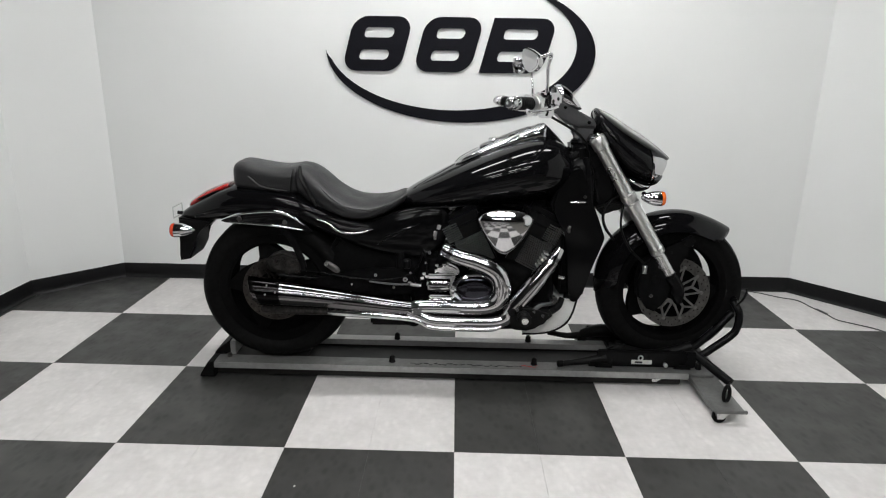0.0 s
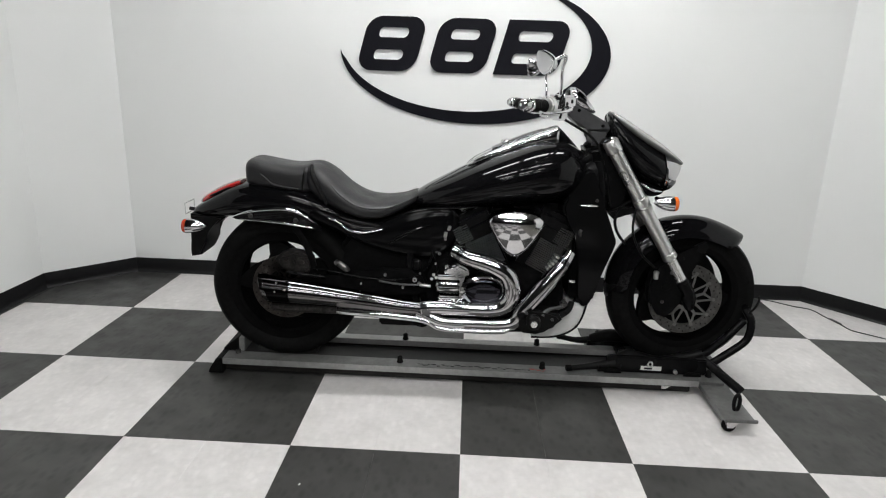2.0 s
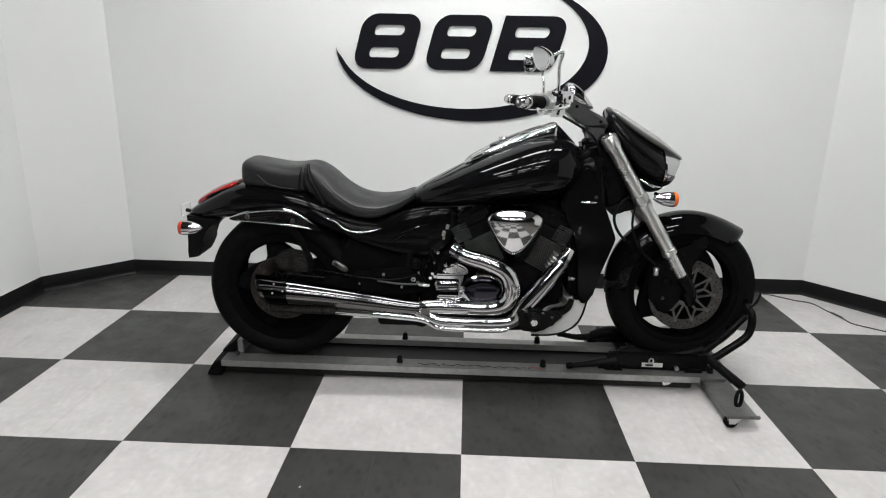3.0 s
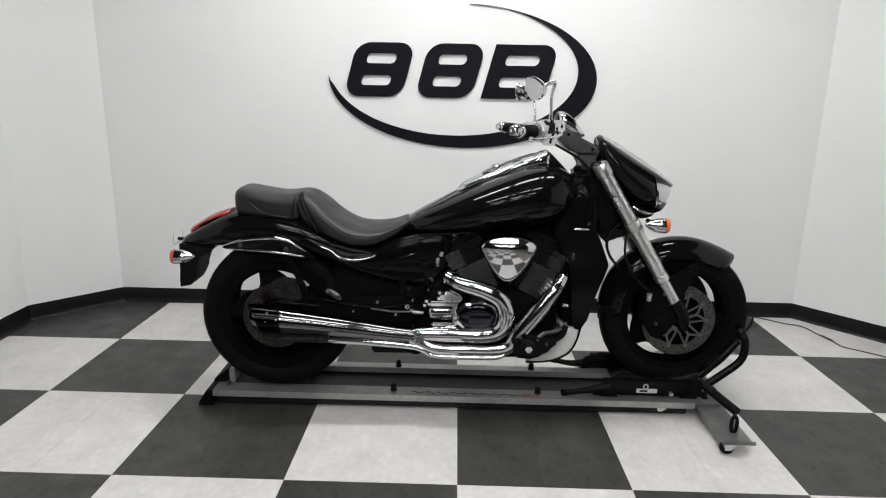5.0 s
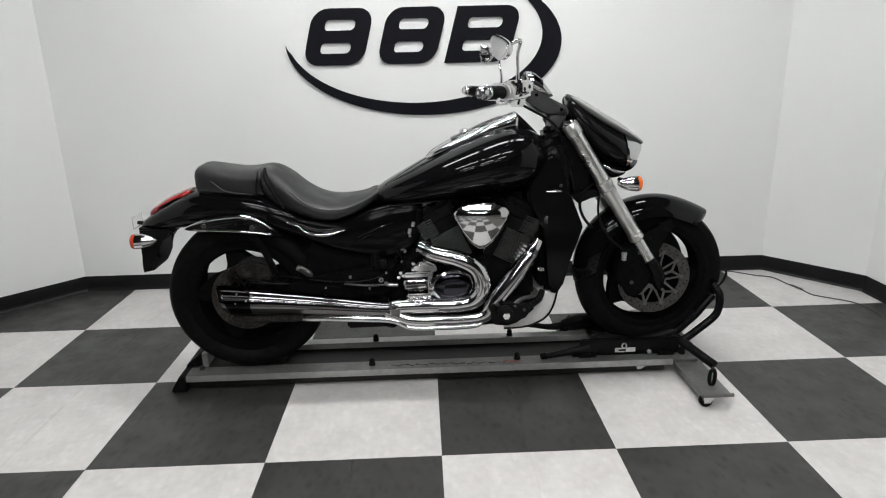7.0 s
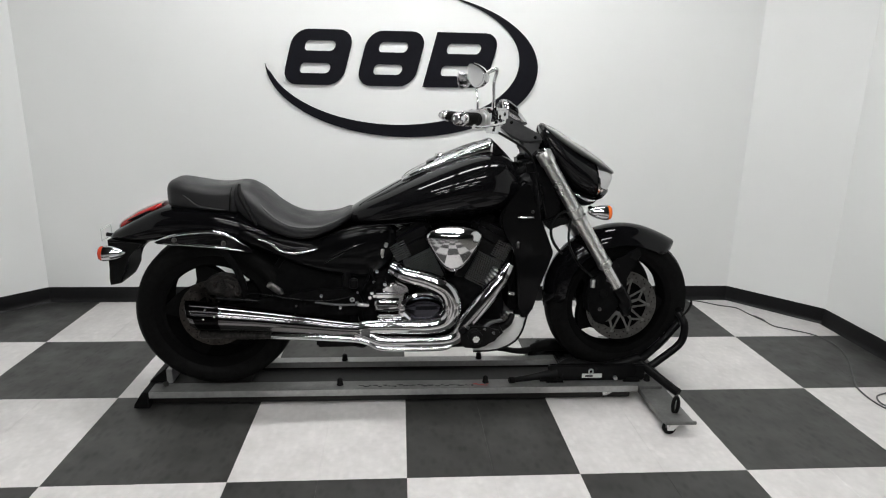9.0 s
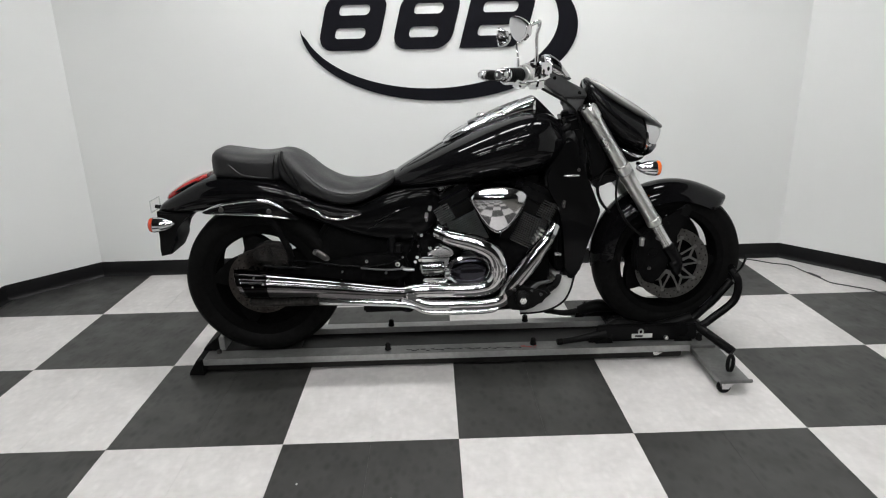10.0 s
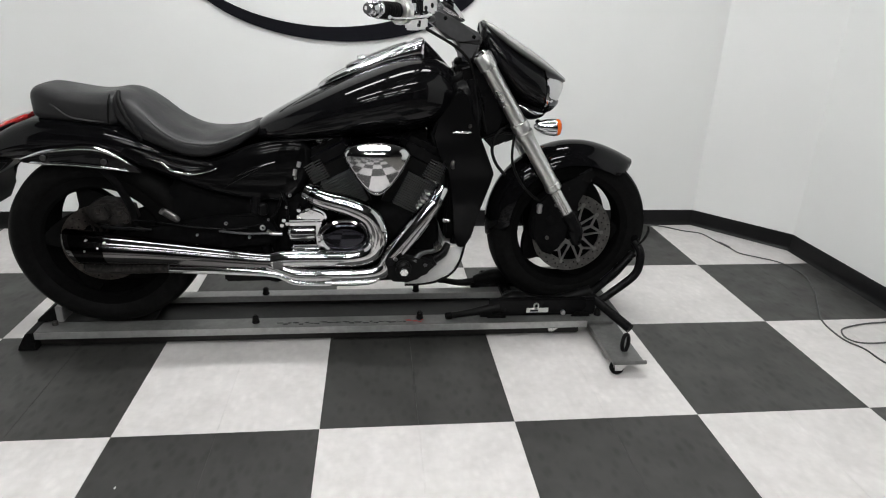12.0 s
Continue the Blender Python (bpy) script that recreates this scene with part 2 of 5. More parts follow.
def loft(stations, sides=32, per=5, power=2.4, bm=None):
    """A body along x from stations (x, top, bottom, half width[, y centre]); superellipse sections."""
    bm = bm or bmesh.new()
    st = spline([tuple(s) + ((0,) if len(s) == 4 else ()) for s in stations], per)
    rings = []
    for x, zt, zb, hw, yc in st:
        hw, hz = max(hw, 0.002), max((zt - zb) / 2, 0.002)
        ring = []
        for a in np.arange(sides) * 2 * math.pi / sides:
            c, s = math.cos(a), math.sin(a)
            ring.append((x, yc + hw * math.copysign(abs(c) ** (2 / power), c), (zt + zb) / 2 + hz * math.copysign(abs(s) ** (2 / power), s)))
        rings.append(ring)
    return rings_to(bm, rings)


def plate(outline, y0, y1, bevel=0.004, per=0, seg=2, bm=None):
    """A side outline (x, z) given thickness from y0 to y1, with rounded edges; per > 0 smooths the outline."""
    own = bm or bmesh.new()
    o = spline(outline, per, closed=True) if per else np.array(outline, float)
    a = [own.verts.new((float(x), y0, float(z))) for x, z in o]
    b = [own.verts.new((float(x), y1, float(z))) for x, z in o]
    n = len(o)
    caps = [own.faces.new(a), own.faces.new(b[::-1])]
    for i in range(n):
        own.faces.new((a[i], b[i], b[(i + 1) % n], a[(i + 1) % n]))
    if bevel:
        es = list({e for f in caps for e in f.edges})
        bmesh.ops.bevel(own, geom=es, offset=bevel, segments=seg, affect="EDGES", clamp_overlap=True)
    return own


def lathe(profile, sides=48, m=None, bm=None, close=True):
    """Turn a profile of (radius, y) about the y axis; close joins its ends into a ring-shaped solid."""
    bm = bm or bmesh.new()
    rings = []
    for r, y in profile:
        r = max(r, 0.0004)
        rings.append([(r * math.cos(a), y, r * math.sin(a)) for a in np.arange(sides) * 2 * math.pi / sides])
    old = set(bm.verts)
    rings_to(bm, rings, cap=not close, loop=close)
    if m is not None:
        bmesh.ops.transform(bm, matrix=m, verts=[v for v in bm.verts if v not in old])
    return bm


def cyl(p, q, r, sides=16, bm=None, bevel=0.0):
    """A straight round bar from p to q, with eased ends."""
    p, q = Vector(p), Vector(q)
    d = (q - p).normalized()
    e = min(bevel or r * 0.15, (q - p).length / 3)
    return tube([p, p + d * e, q - d * e, q], [r - e, r, r, r - e], sides, smooth=False, bm=bm)


# ---- the room ----
def wall_between(name, a, b, label, material=None):
    """A plastered wall of real thickness from a to b in plan, seen from the room's inside."""
    a, b = Vector(a), Vector(b)
    d = (b - a).normalized()
    out = Vector((-d.y, d.x)) * 0.12
    bm = bmesh.new()
    corners = [a, b, b + out, a + out]
    lo = [bm.verts.new((p.x, p.y, -0.02)) for p in corners]
    hi = [bm.verts.new((p.x, p.y, CEIL)) for p in corners]
    bm.faces.new(lo[::-1])
    bm.faces.new(hi)
    for i in range(4):
        j = (i + 1) % 4
        bm.faces.new((lo[i], lo[j], hi[j], hi[i]))
    ob = part(name, bm, material or M_WALL)
    return tagged(ob, label, "wall", kind="structure")


PLAN = [(-SIDE_X - 0.02, MOUTH_Y), (-SIDE_X - 0.02, 1.457), (-2.126, WALL_Y), (2.092, WALL_Y), (SIDE_X, 1.405), (SIDE_X, MOUTH_Y)]
WALLS = ["wall_west", "wall_north_west", "wall_north", "wall_north_east", "wall_east"]
for i, n in enumerate(WALLS):
    wall_between(n, PLAN[i], PLAN[i + 1], "plain white painted showroom wall")
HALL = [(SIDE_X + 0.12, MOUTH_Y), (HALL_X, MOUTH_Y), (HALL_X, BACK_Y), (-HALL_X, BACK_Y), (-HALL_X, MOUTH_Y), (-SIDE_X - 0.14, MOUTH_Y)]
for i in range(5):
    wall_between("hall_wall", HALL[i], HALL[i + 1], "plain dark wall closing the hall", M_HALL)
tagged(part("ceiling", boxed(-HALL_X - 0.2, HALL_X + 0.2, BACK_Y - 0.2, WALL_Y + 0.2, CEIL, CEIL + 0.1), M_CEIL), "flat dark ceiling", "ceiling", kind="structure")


def baseboard(a, b):
    """Black cove base: a thin upright strip whose foot sweeps out a little on the floor."""
    a, b = Vector((*a, 0)), Vector((*b, 0))
    d = (b - a).normalized()
    inn = Vector((d.y, -d.x, 0))
    prof = [(0.0, 0.0), (0.018, 0.0), (0.012, 0.006), (0.007, 0.016), (0.005, 0.03), (0.005, 0.088), (0.003, 0.092), (0.0, 0.092)]
    bm = bmesh.new()
    rings_to(bm, [[p + inn * o + Vector((0, 0, z)) for o, z in prof] for p in (a, b)])
    return tagged(part("baseboard", bm, M_BASE), "black vinyl cove baseboard along the white wall", "baseboard", kind="structure")


for i in range(5):
    baseboard(PLAN[i], PLAN[i + 1])


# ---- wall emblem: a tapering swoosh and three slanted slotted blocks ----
def emblem():
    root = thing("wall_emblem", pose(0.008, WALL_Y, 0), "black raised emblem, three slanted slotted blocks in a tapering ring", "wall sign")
    bm = bmesh.new()
    tilt = radians(-0.8)
    n = 96
    front, back = [], []
    for i in range(n + 1):
        s = i / n
        a = radians(88 - 266 * s)
        o = Vector((0.776 * math.cos(a), 0.401 * math.sin(a)))
        q = Vector((0.720 * math.cos(a), 0.372 * math.sin(a))) + Vector((-0.053, 0.040))
        k = min(1.0, s / 0.12, (1 - s) / 0.05)
        q = o.lerp(q, k)
        pts = []
        for v in (o, q):
            pts.append((v.x * math.cos(tilt) - v.y * math.sin(tilt) - 0.013, v.x * math.sin(tilt) + v.y * math.cos(tilt) + 1.415))
        front.append([bm.verts.new((x, -0.012, z)) for x, z in pts])
        back.append([bm.verts.new((x, 0.0, z)) for x, z in pts])
    for i in range(n):
        (a0, a1), (b0, b1), (c0, c1), (d0, d1) = front[i], front[i + 1], back[i], back[i + 1]
        for f in ((a0, b0, b1, a1), (a0, c0, d0, b0), (a1, b1, d1, c1), (c0, c1, d1, d0)):
            bm.faces.new(f)
    part("swoosh", bm, M_LOGO, root, sharp=30)
    for x0, wide, corner in ((-0.702, 0.338, 0.085), (-0.288, 0.330, 0.085), (0.096, 0.362, 0.0)):
        bm = bmesh.new()

        def rounded(l, r, b, t, rad):
            pts = []
            for cx, cz, a0, rr in ((r, t, 0, rad[0]), (l, t, 90, rad[1]), (l, b, 180, rad[2]), (r, b, 270, rad[3])):
                sx, sz = (-1 if cx == r else 1), (-1 if cz == t else 1)
                for k in range(7):
                    ang = radians(a0 + 15 * k)
                    pts.append((cx + sx * rr + rr * math.cos(ang), cz + sz * rr + rr * math.sin(ang)))
                    if rr == 0:
                        break
            return [(x + (z - 1.300) * 0.27, z) for x, z in pts]

        loops = [rounded(x0, x0 + wide, 1.300, 1.602, (0.085, corner, corner, 0.085))]
        for lo_z in (1.364, 1.486):
            loops.append(rounded(x0 + 0.082, x0 + wide - 0.088, lo_z, lo_z + 0.056, (0.026, 0.02, 0.02, 0.026)))
        es = []
        for lp in loops:
            vs = [bm.verts.new((x, 0.0, z)) for x, z in lp]
            es += [bm.edges.new((vs[i], vs[(i + 1) % len(vs)])) for i in range(len(vs))]
        bmesh.ops.triangle_fill(bm, use_beauty=True, edges=es)
        r = bmesh.ops.extrude_face_region(bm, geom=list(bm.faces))
        bmesh.ops.translate(bm, vec=(0, -0.014, 0), verts=[v for v in r["geom"] if isinstance(v, bmesh.types.BMVert)])
        part("slotted_block", bm, M_LOGO, root, sharp=30)


emblem()


# ---- ceiling lamps, seen in the chrome and the paint ----
def ceiling_lamp():
    root = thing("ceiling_light", pose(0, 0, 0), "white surface-mounted strip light with a glowing diffuser", "ceiling light", "ceiling lights")
    part("lamp_housing", boxed(-0.38, 0.38, -0.14, 0.14, CEIL - 0.03, CEIL - 0.002, 0.004), M_HOUSING, root)
    part("diffuser", loft([(-0.35, CEIL - 0.031, CEIL - 0.060, 0.100), (-0.34, CEIL - 0.031, CEIL - 0.075, 0.110), (0.34, CEIL - 0.031, CEIL - 0.075, 0.110), (0.35, CEIL - 0.031, CEIL - 0.060, 0.100)], 16, 1, 3.0), M_TUBE, root)
    return root


first_lamp = ceiling_lamp()
LAMP_SPOTS = [(x, y) for y, gap in ((0.75, 0.82), (-1.2, 0.84), (-2.95, 1.0), (-4.7, 1.1)) for x in (0.1 - gap, 0.1, 0.1 + gap)]
first_lamp.matrix_world = pose(LAMP_SPOTS[0][0], LAMP_SPOTS[0][1], 0)
for x, y in LAMP_SPOTS[1:]:
    copy_thing(first_lamp, pose(x, y, 0))


# ---- the motorcycle: x forward, y to its left, z up, origin under the rear hub ----
bike = thing("motorcycle", BIKE, "gloss black cruiser motorcycle with chrome exhaust, strapped upright on a dolly", "motorcycle")
HUB_R, HUB_F, HUB_Z = 0.012, 1.727, 0.400


def bpart(name, bm, material, label="", parent=None, sharp=38):
    return part(name, bm, material, parent or bike, label, sharp)


def centre_outline(count, phase, r_mid, r_tip):
    """A plate with swept corners that reach the rim, leaving leaf-shaped windows between."""
    pts = []
    for k in range(count * 20):
        d = (k % 20) / 20
        f = (1 - d / 0.2) ** 2 if d < 0.2 else ((d - 0.2) / 0.8) ** 1.4
        a = radians(phase + k / 20 * 360 / count)
        r = r_mid + (r_tip - r_mid) * f
        pts.append((r * math.cos(a), r * math.sin(a)))
    return pts


def wheel(x, radius, hw, rim, count, phase, r_mid, face, lip, barrel):
    """Cast wheel whose cornered centre plate sits at the depth face, its tyre, and the hub; lip and barrel are inner radii."""
    bm = lathe([(lip, -hw * 0.78), (lip + 0.010, -hw * 0.86), (rim + 0.004, -hw * 0.86), (rim + 0.004, hw * 0.86), (rim - 0.012, hw * 0.86),
                (rim - 0.022, hw * 0.78), (barrel, hw * 0.3), (barrel, -hw * 0.3)], 72)
    lathe([(0.0, -hw * 0.7), (0.038, -hw * 0.7), (0.055, -hw * 0.5), (0.062, 0), (0.055, hw * 0.5), (0.038, hw * 0.7), (0.0, hw * 0.7)], 32, bm=bm, close=False)
    lathe([(0.05, face - 0.030), (r_mid - 0.026, face - 0.026), (r_mid - 0.020, face - 0.020), (r_mid - 0.020, face + 0.020), (r_mid - 0.026, face + 0.026), (0.05, face + 0.030)], 48, bm=bm)
    bmesh.ops.translate(bm, vec=(x, 0, HUB_Z), verts=bm.verts)
    w = bpart("wheel", bm, M_RIM, "black cast-alloy wheel with leaf-shaped windows")
    bm = plate(centre_outline(count, phase, r_mid, rim - 0.018), face - 0.022, face + 0.022, 0.006)
    bmesh.ops.translate(bm, vec=(x, 0, HUB_Z), verts=bm.verts)
    bpart("wheel_centre", bm, M_RIM, "black cast centre plate", w)
    side = [(rim - 0.004, hw * 0.80), (rim + 0.012, hw * 0.92), (rim + 0.035, hw), (radius - 0.035, hw * 0.97), (radius - 0.014, hw * 0.80), (radius - 0.004, hw * 0.45), (radius, 0.0)]
    prof = [(r, -y) for r, y in side] + side[-2::-1]
    bm = lathe(prof, 96)
    bmesh.ops.translate(bm, vec=(x, 0, HUB_Z), verts=bm.verts)
    bpart("tyre", bm, M_RUBBER, "black rubber road tyre", w)
    return w


def brake_disc(parent, x, y, r_out, r_in, arms, steel, spider):
    """Drilled steel ring on a spidery carrier."""
    bm = lathe([(r_in, y - 0.0025), (r_out, y - 0.0025), (r_out, y + 0.0025), (r_in, y + 0.0025)], 72)
    bmesh.ops.translate(bm, vec=(x, 0, HUB_Z), verts=bm.verts)
    d = bpart("brake_disc", bm, steel, "drilled steel brake disc", parent)
    bm = bmesh.new()
    for k in range(54):
        a = 2 * math.pi * k / 54
        r = r_in + (r_out - r_in) * (0.28, 0.55, 0.80)[k % 3]
        c = Vector((x + r * math.cos(a), 0, HUB_Z + r * math.sin(a)))
        cyl(c + Vector((0, y - 0.0032, 0)), c + Vector((0, y + 0.0032, 0)), 0.0033, 8, bm)
    tagged(bpart("disc_holes", bm, M_MATT, "", parent), kind="stuff")
    for k in range(arms):
        bm = bmesh.new()
        a = 2 * math.pi * k / arms + 0.35
        tips = []
        for off in (-0.33, 0.33):
            tips.append(Vector((x + (r_in + 0.008) * math.cos(a + off), y, HUB_Z + (r_in + 0.008) * math.sin(a + off))))
        knee = Vector((x + r_in * 0.72 * math.cos(a), y, HUB_Z + r_in * 0.72 * math.sin(a)))
        foot = Vector((x + r_in * 0.34 * math.cos(a), y, HUB_Z + r_in * 0.34 * math.sin(a)))
        tube([foot, knee], [0.008, 0.0055], 8, smooth=False, bm=bm, flat=0.6)
        for tp in tips:
            tube([knee, tp], [0.0055, 0.0048], 8, smooth=False, bm=bm, flat=0.6)
            cyl(tp + Vector((0, -0.005, 0)), tp + Vector((0, 0.005, 0)), 0.0080, 12, bm)
        hub_tips = [Vector((x + r_in * 0.40 * math.cos(a + off), y, HUB_Z + r_in * 0.40 * math.sin(a + off))) for off in (-0.55, 0.55)]
        for hp, tp in zip(hub_tips, tips):
            tube([hp, (hp + tp) / 2 + (knee - foot) * 0.04, tp], [0.0065, 0.0045, 0.0050], 8, bm=bm, flat=0.6)
        bpart("carrier_arm", bm, spider, "forked alloy arm", parent)
    bm = lathe([(r_in * 0.28, y - 0.005), (r_in * 0.42, y - 0.005), (r_in * 0.42, y + 0.005), (r_in * 0.28, y + 0.005)], 32, pose(x, 0, HUB_Z))
    bpart("disc_carrier", bm, spider, "silver alloy disc carrier", parent)
    return d


rear_wheel = wheel(HUB_R, 0.325, 0.120, 0.236, 5, 37, 0.130, -0.062, 0.197, 0.218)
brake_disc(rear_wheel, HUB_R, -0.105, 0.140, 0.078, 5, M_DISC_R, M_DISC_R)
front_wheel = wheel(HUB_F, 0.320, 0.066, 0.232, 5, 2, 0.150, -0.012, 0.210, 0.202)
brake_disc(front_wheel, HUB_F, -0.080, 0.156, 0.112, 5, M_DISC, M_SPIDER)
brake_disc(front_wheel, HUB_F, 0.080, 0.156, 0.112, 5, M_DISC, M_SPIDER)


def mudguard(a0, a1, r_top, r_low, hw, thick, x, lip=0.0, tuck=0.0):
    """A curved guard: arched section swept over the wheel from angle a0 to a1."""
    bm = bmesh.new()
    rings = []
    n = 40
    for i in range(n + 1):
        s = i / n
        a = radians(a0 + (a1 - a0) * s)
        k = max(0.0, min(1.0, 0.25 + s / 0.05, (1 - s) / 0.10)) ** 0.5
        up = lip * max(0.0, 1 - s / 0.16) ** 2
        ring = []
        for side in (1, -1):
            seq = np.linspace(-1, 1, 13) * side
            for v in seq:
                inset = 0 if side == 1 else thick
                ww = (hw - inset) * (0.30 + 0.70 * k)
                drop = (r_top - r_low) * (1 - math.cos(1.4 * v)) / (1 - math.cos(1.4)) * (0.45 + 0.55 * k)
                r = r_top - inset - drop + up - tuck * max(0.0, (s - 0.6) / 0.4) ** 1.5
                yv = math.sin(1.4 * v) / math.sin(1.4) * ww
                ring.append((x + r * math.cos(a), yv, HUB_Z + r * math.sin(a)))
        rings.append(ring)
    return rings_to(bm, rings)


bpart("front_fender", mudguard(50, 184, 0.352, 0.272, 0.088, 0.004, HUB_F, 0.012, 0.024), M_BLACK, "gloss black front fender", sharp=60)
for sy in (-1, 1):
    bpart("fender_bracket", plate([(1.60, 0.60), (1.665, 0.60), (1.775, 0.665), (1.79, 0.635), (1.73, 0.53), (1.745, 0.41), (1.70, 0.40), (1.68, 0.50), (1.645, 0.56)], sy * 0.084, sy * 0.098, 0.004), M_SATIN, "black fender bracket")


# fork: silver upper tubes, bright lower tubes, black feet
AX = Vector((0.300, 0, -0.474)).normalized()


def fork_point(d, y):
    return Vector((1.318, y, 1.078)) + AX * d


for sy in (-1, 1):
    y = 0.118 * sy
    f = bpart("fork_tube", tube([fork_point(0.014, y), fork_point(0.022, y), fork_point(0.066, y), fork_point(0.069, y), fork_point(0.55, y), fork_point(0.553, y), fork_point(0.575, y), fork_point(0.580, y)],
                                [0.028, 0.0325, 0.0325, 0.028, 0.028, 0.031, 0.031, 0.026], 24, smooth=False), M_FORK, "brushed silver fork tube")
    bpart("lower_fork_tube", cyl(fork_point(0.57, y), fork_point(0.70, y), 0.0225, 20), M_ALU, "bright slider", f)
    bpart("fork_cap", cyl(fork_point(0.004, y), fork_point(0.030, y), 0.022, 20), M_CHROME, "", f)
    bpart("fork_foot", tube([fork_point(0.685, y), fork_point(0.71, y), fork_point(0.76, y), Vector((HUB_F, y, HUB_Z + 0.01)), Vector((HUB_F + 0.01, y, HUB_Z - 0.03))], [0.026, 0.028, 0.027, 0.030, 0.018], 16), M_SATIN, "black fork foot", f)
    bm = bmesh.new()
    for d, l in ((0.285, 0.03), (0.325, 0.022)):
        tube([fork_point(d, y), fork_point(d + 0.002, y), fork_point(d + l - 0.002, y), fork_point(d + l, y)], [0.029, 0.0325, 0.0325, 0.029], 24, smooth=False, bm=bm)
    bpart("fork_collar", bm, M_FORK, "silver clamp collar", f)
bm = bmesh.new()
for d, hz in ((0.05, 0.022), (0.31, 0.024)):
    c = fork_point(d, 0)
    box(bm, -0.045, 0.025, -0.108, 0.108, -hz, hz, 0.012, Matrix.Translation(c) @ pose(0, 0, 0, 0, 32, 0))
cyl(fork_point(0.02, 0) + Vector((-0.03, 0, 0)), fork_point(0.36, 0) + Vector((-0.03, 0, 0)), 0.04, 20, bm)
bpart("fork_yoke", bm, M_SATIN, "black fork yoke")
bpart("neck_shroud", plate([(1.252, 1.022), (1.300, 1.034), (1.330, 1.020), (1.365, 0.975), (1.432, 0.850), (1.418, 0.800), (1.362, 0.768), (1.312, 0.858), (1.262, 0.970)], -0.092, 0.092, 0.012, seg=3), M_SATIN, "black shroud behind the fork tubes")
bpart("lower_yoke", plate([(1.352, 0.776), (1.420, 0.800), (1.456, 0.795), (1.470, 0.776), (1.440, 0.764), (1.404, 0.760), (1.382, 0.742), (1.368, 0.756)], -0.104, 0.104, 0.006), M_MATT, "black lower fork yoke")
bm = bmesh.new()
cyl((HUB_F, -0.13, HUB_Z), (HUB_F, 0.13, HUB_Z), 0.015, 16, bm)
bpart("front_axle", bm, M_FORK)
for sy in (-1, 1):
    bm = plate([(1.552, 0.455), (1.566, 0.540), (1.610, 0.576), (1.668, 0.562), (1.700, 0.505), (1.702, 0.440), (1.690, 0.385), (1.660, 0.352), (1.640, 0.325), (1.604, 0.338), (1.590, 0.372), (1.560, 0.392)], sy * 0.062, sy * 0.122, 0.008)
    cal = bpart("brake_caliper", bm, M_UNDER, "black front brake caliper")
    for px, pz in ((1.640, 0.530), (1.615, 0.400)):
        bpart("caliper_bolt", cyl((px, sy * 0.120, pz), (px, sy * 0.129, pz), 0.008, 6), M_DISC, "steel bolt", cal)
    bpart("caliper_piston_cap", cyl((1.625, sy * 0.118, 0.470), (1.625, sy * 0.127, 0.470), 0.020, 20), M_UNDER, "", cal)


# headlamp cowl: the chrome front edge rakes back towards the bottom
def raked(bm):
    for v in bm.verts:
        v.co.x += 0.006 - 0.38 * max(0.0, min(1.0, (v.co.x - 1.56) / 0.08)) * max(0.0, 0.985 - v.co.z)
    return bm


cowl = bpart("headlamp_cowl", loft([(1.338, 1.166, 1.090, 0.060), (1.352, 1.166, 1.045, 0.100), (1.395, 1.130, 0.985, 0.126), (1.46, 1.086, 0.915, 0.137), (1.52, 1.050, 0.878, 0.136), (1.552, 1.030, 0.867, 0.131), (1.566, 1.021, 0.865, 0.125)], 40, 5, 2.1), M_BLACK, "gloss black headlamp cowl", sharp=60)
bpart("headlamp_bezel", raked(loft([(1.557, 1.022, 0.862, 0.128), (1.575, 1.014, 0.863, 0.126), (1.605, 1.001, 0.868, 0.116), (1.632, 0.986, 0.880, 0.097), (1.641, 0.976, 0.900, 0.080)], 40, 4, 2.6)), M_CHROME, "chrome headlamp bezel", cowl)
bpart("headlamp_lens", raked(loft([(1.580, 0.938, 0.858, 0.120), (1.612, 0.932, 0.864, 0.1145), (1.636, 0.924, 0.876, 0.099), (1.643, 0.918, 0.884, 0.090)], 32, 4, 2.6)), M_DARKCHROME, "dark headlamp lens", cowl)
bpart("visor_strip", loft([(1.350, 1.172, 1.150, 0.055), (1.395, 1.152, 1.110, 0.102), (1.46, 1.112, 1.066, 0.116), (1.53, 1.071, 1.026, 0.116), (1.59, 1.030, 0.996, 0.104), (1.643, 0.990, 0.968, 0.072)], 24, 5, 2.2), M_VISOR, "smoked grey visor strip", cowl)
bpart("lamp_bracket", loft([(1.41, 0.915, 0.880, 0.060), (1.46, 0.910, 0.848, 0.085), (1.53, 0.900, 0.832, 0.090), (1.575, 0.885, 0.842, 0.070), (1.59, 0.88, 0.855, 0.04)], 24, 4, 2.6), M_SATIN, "black lamp bracket")


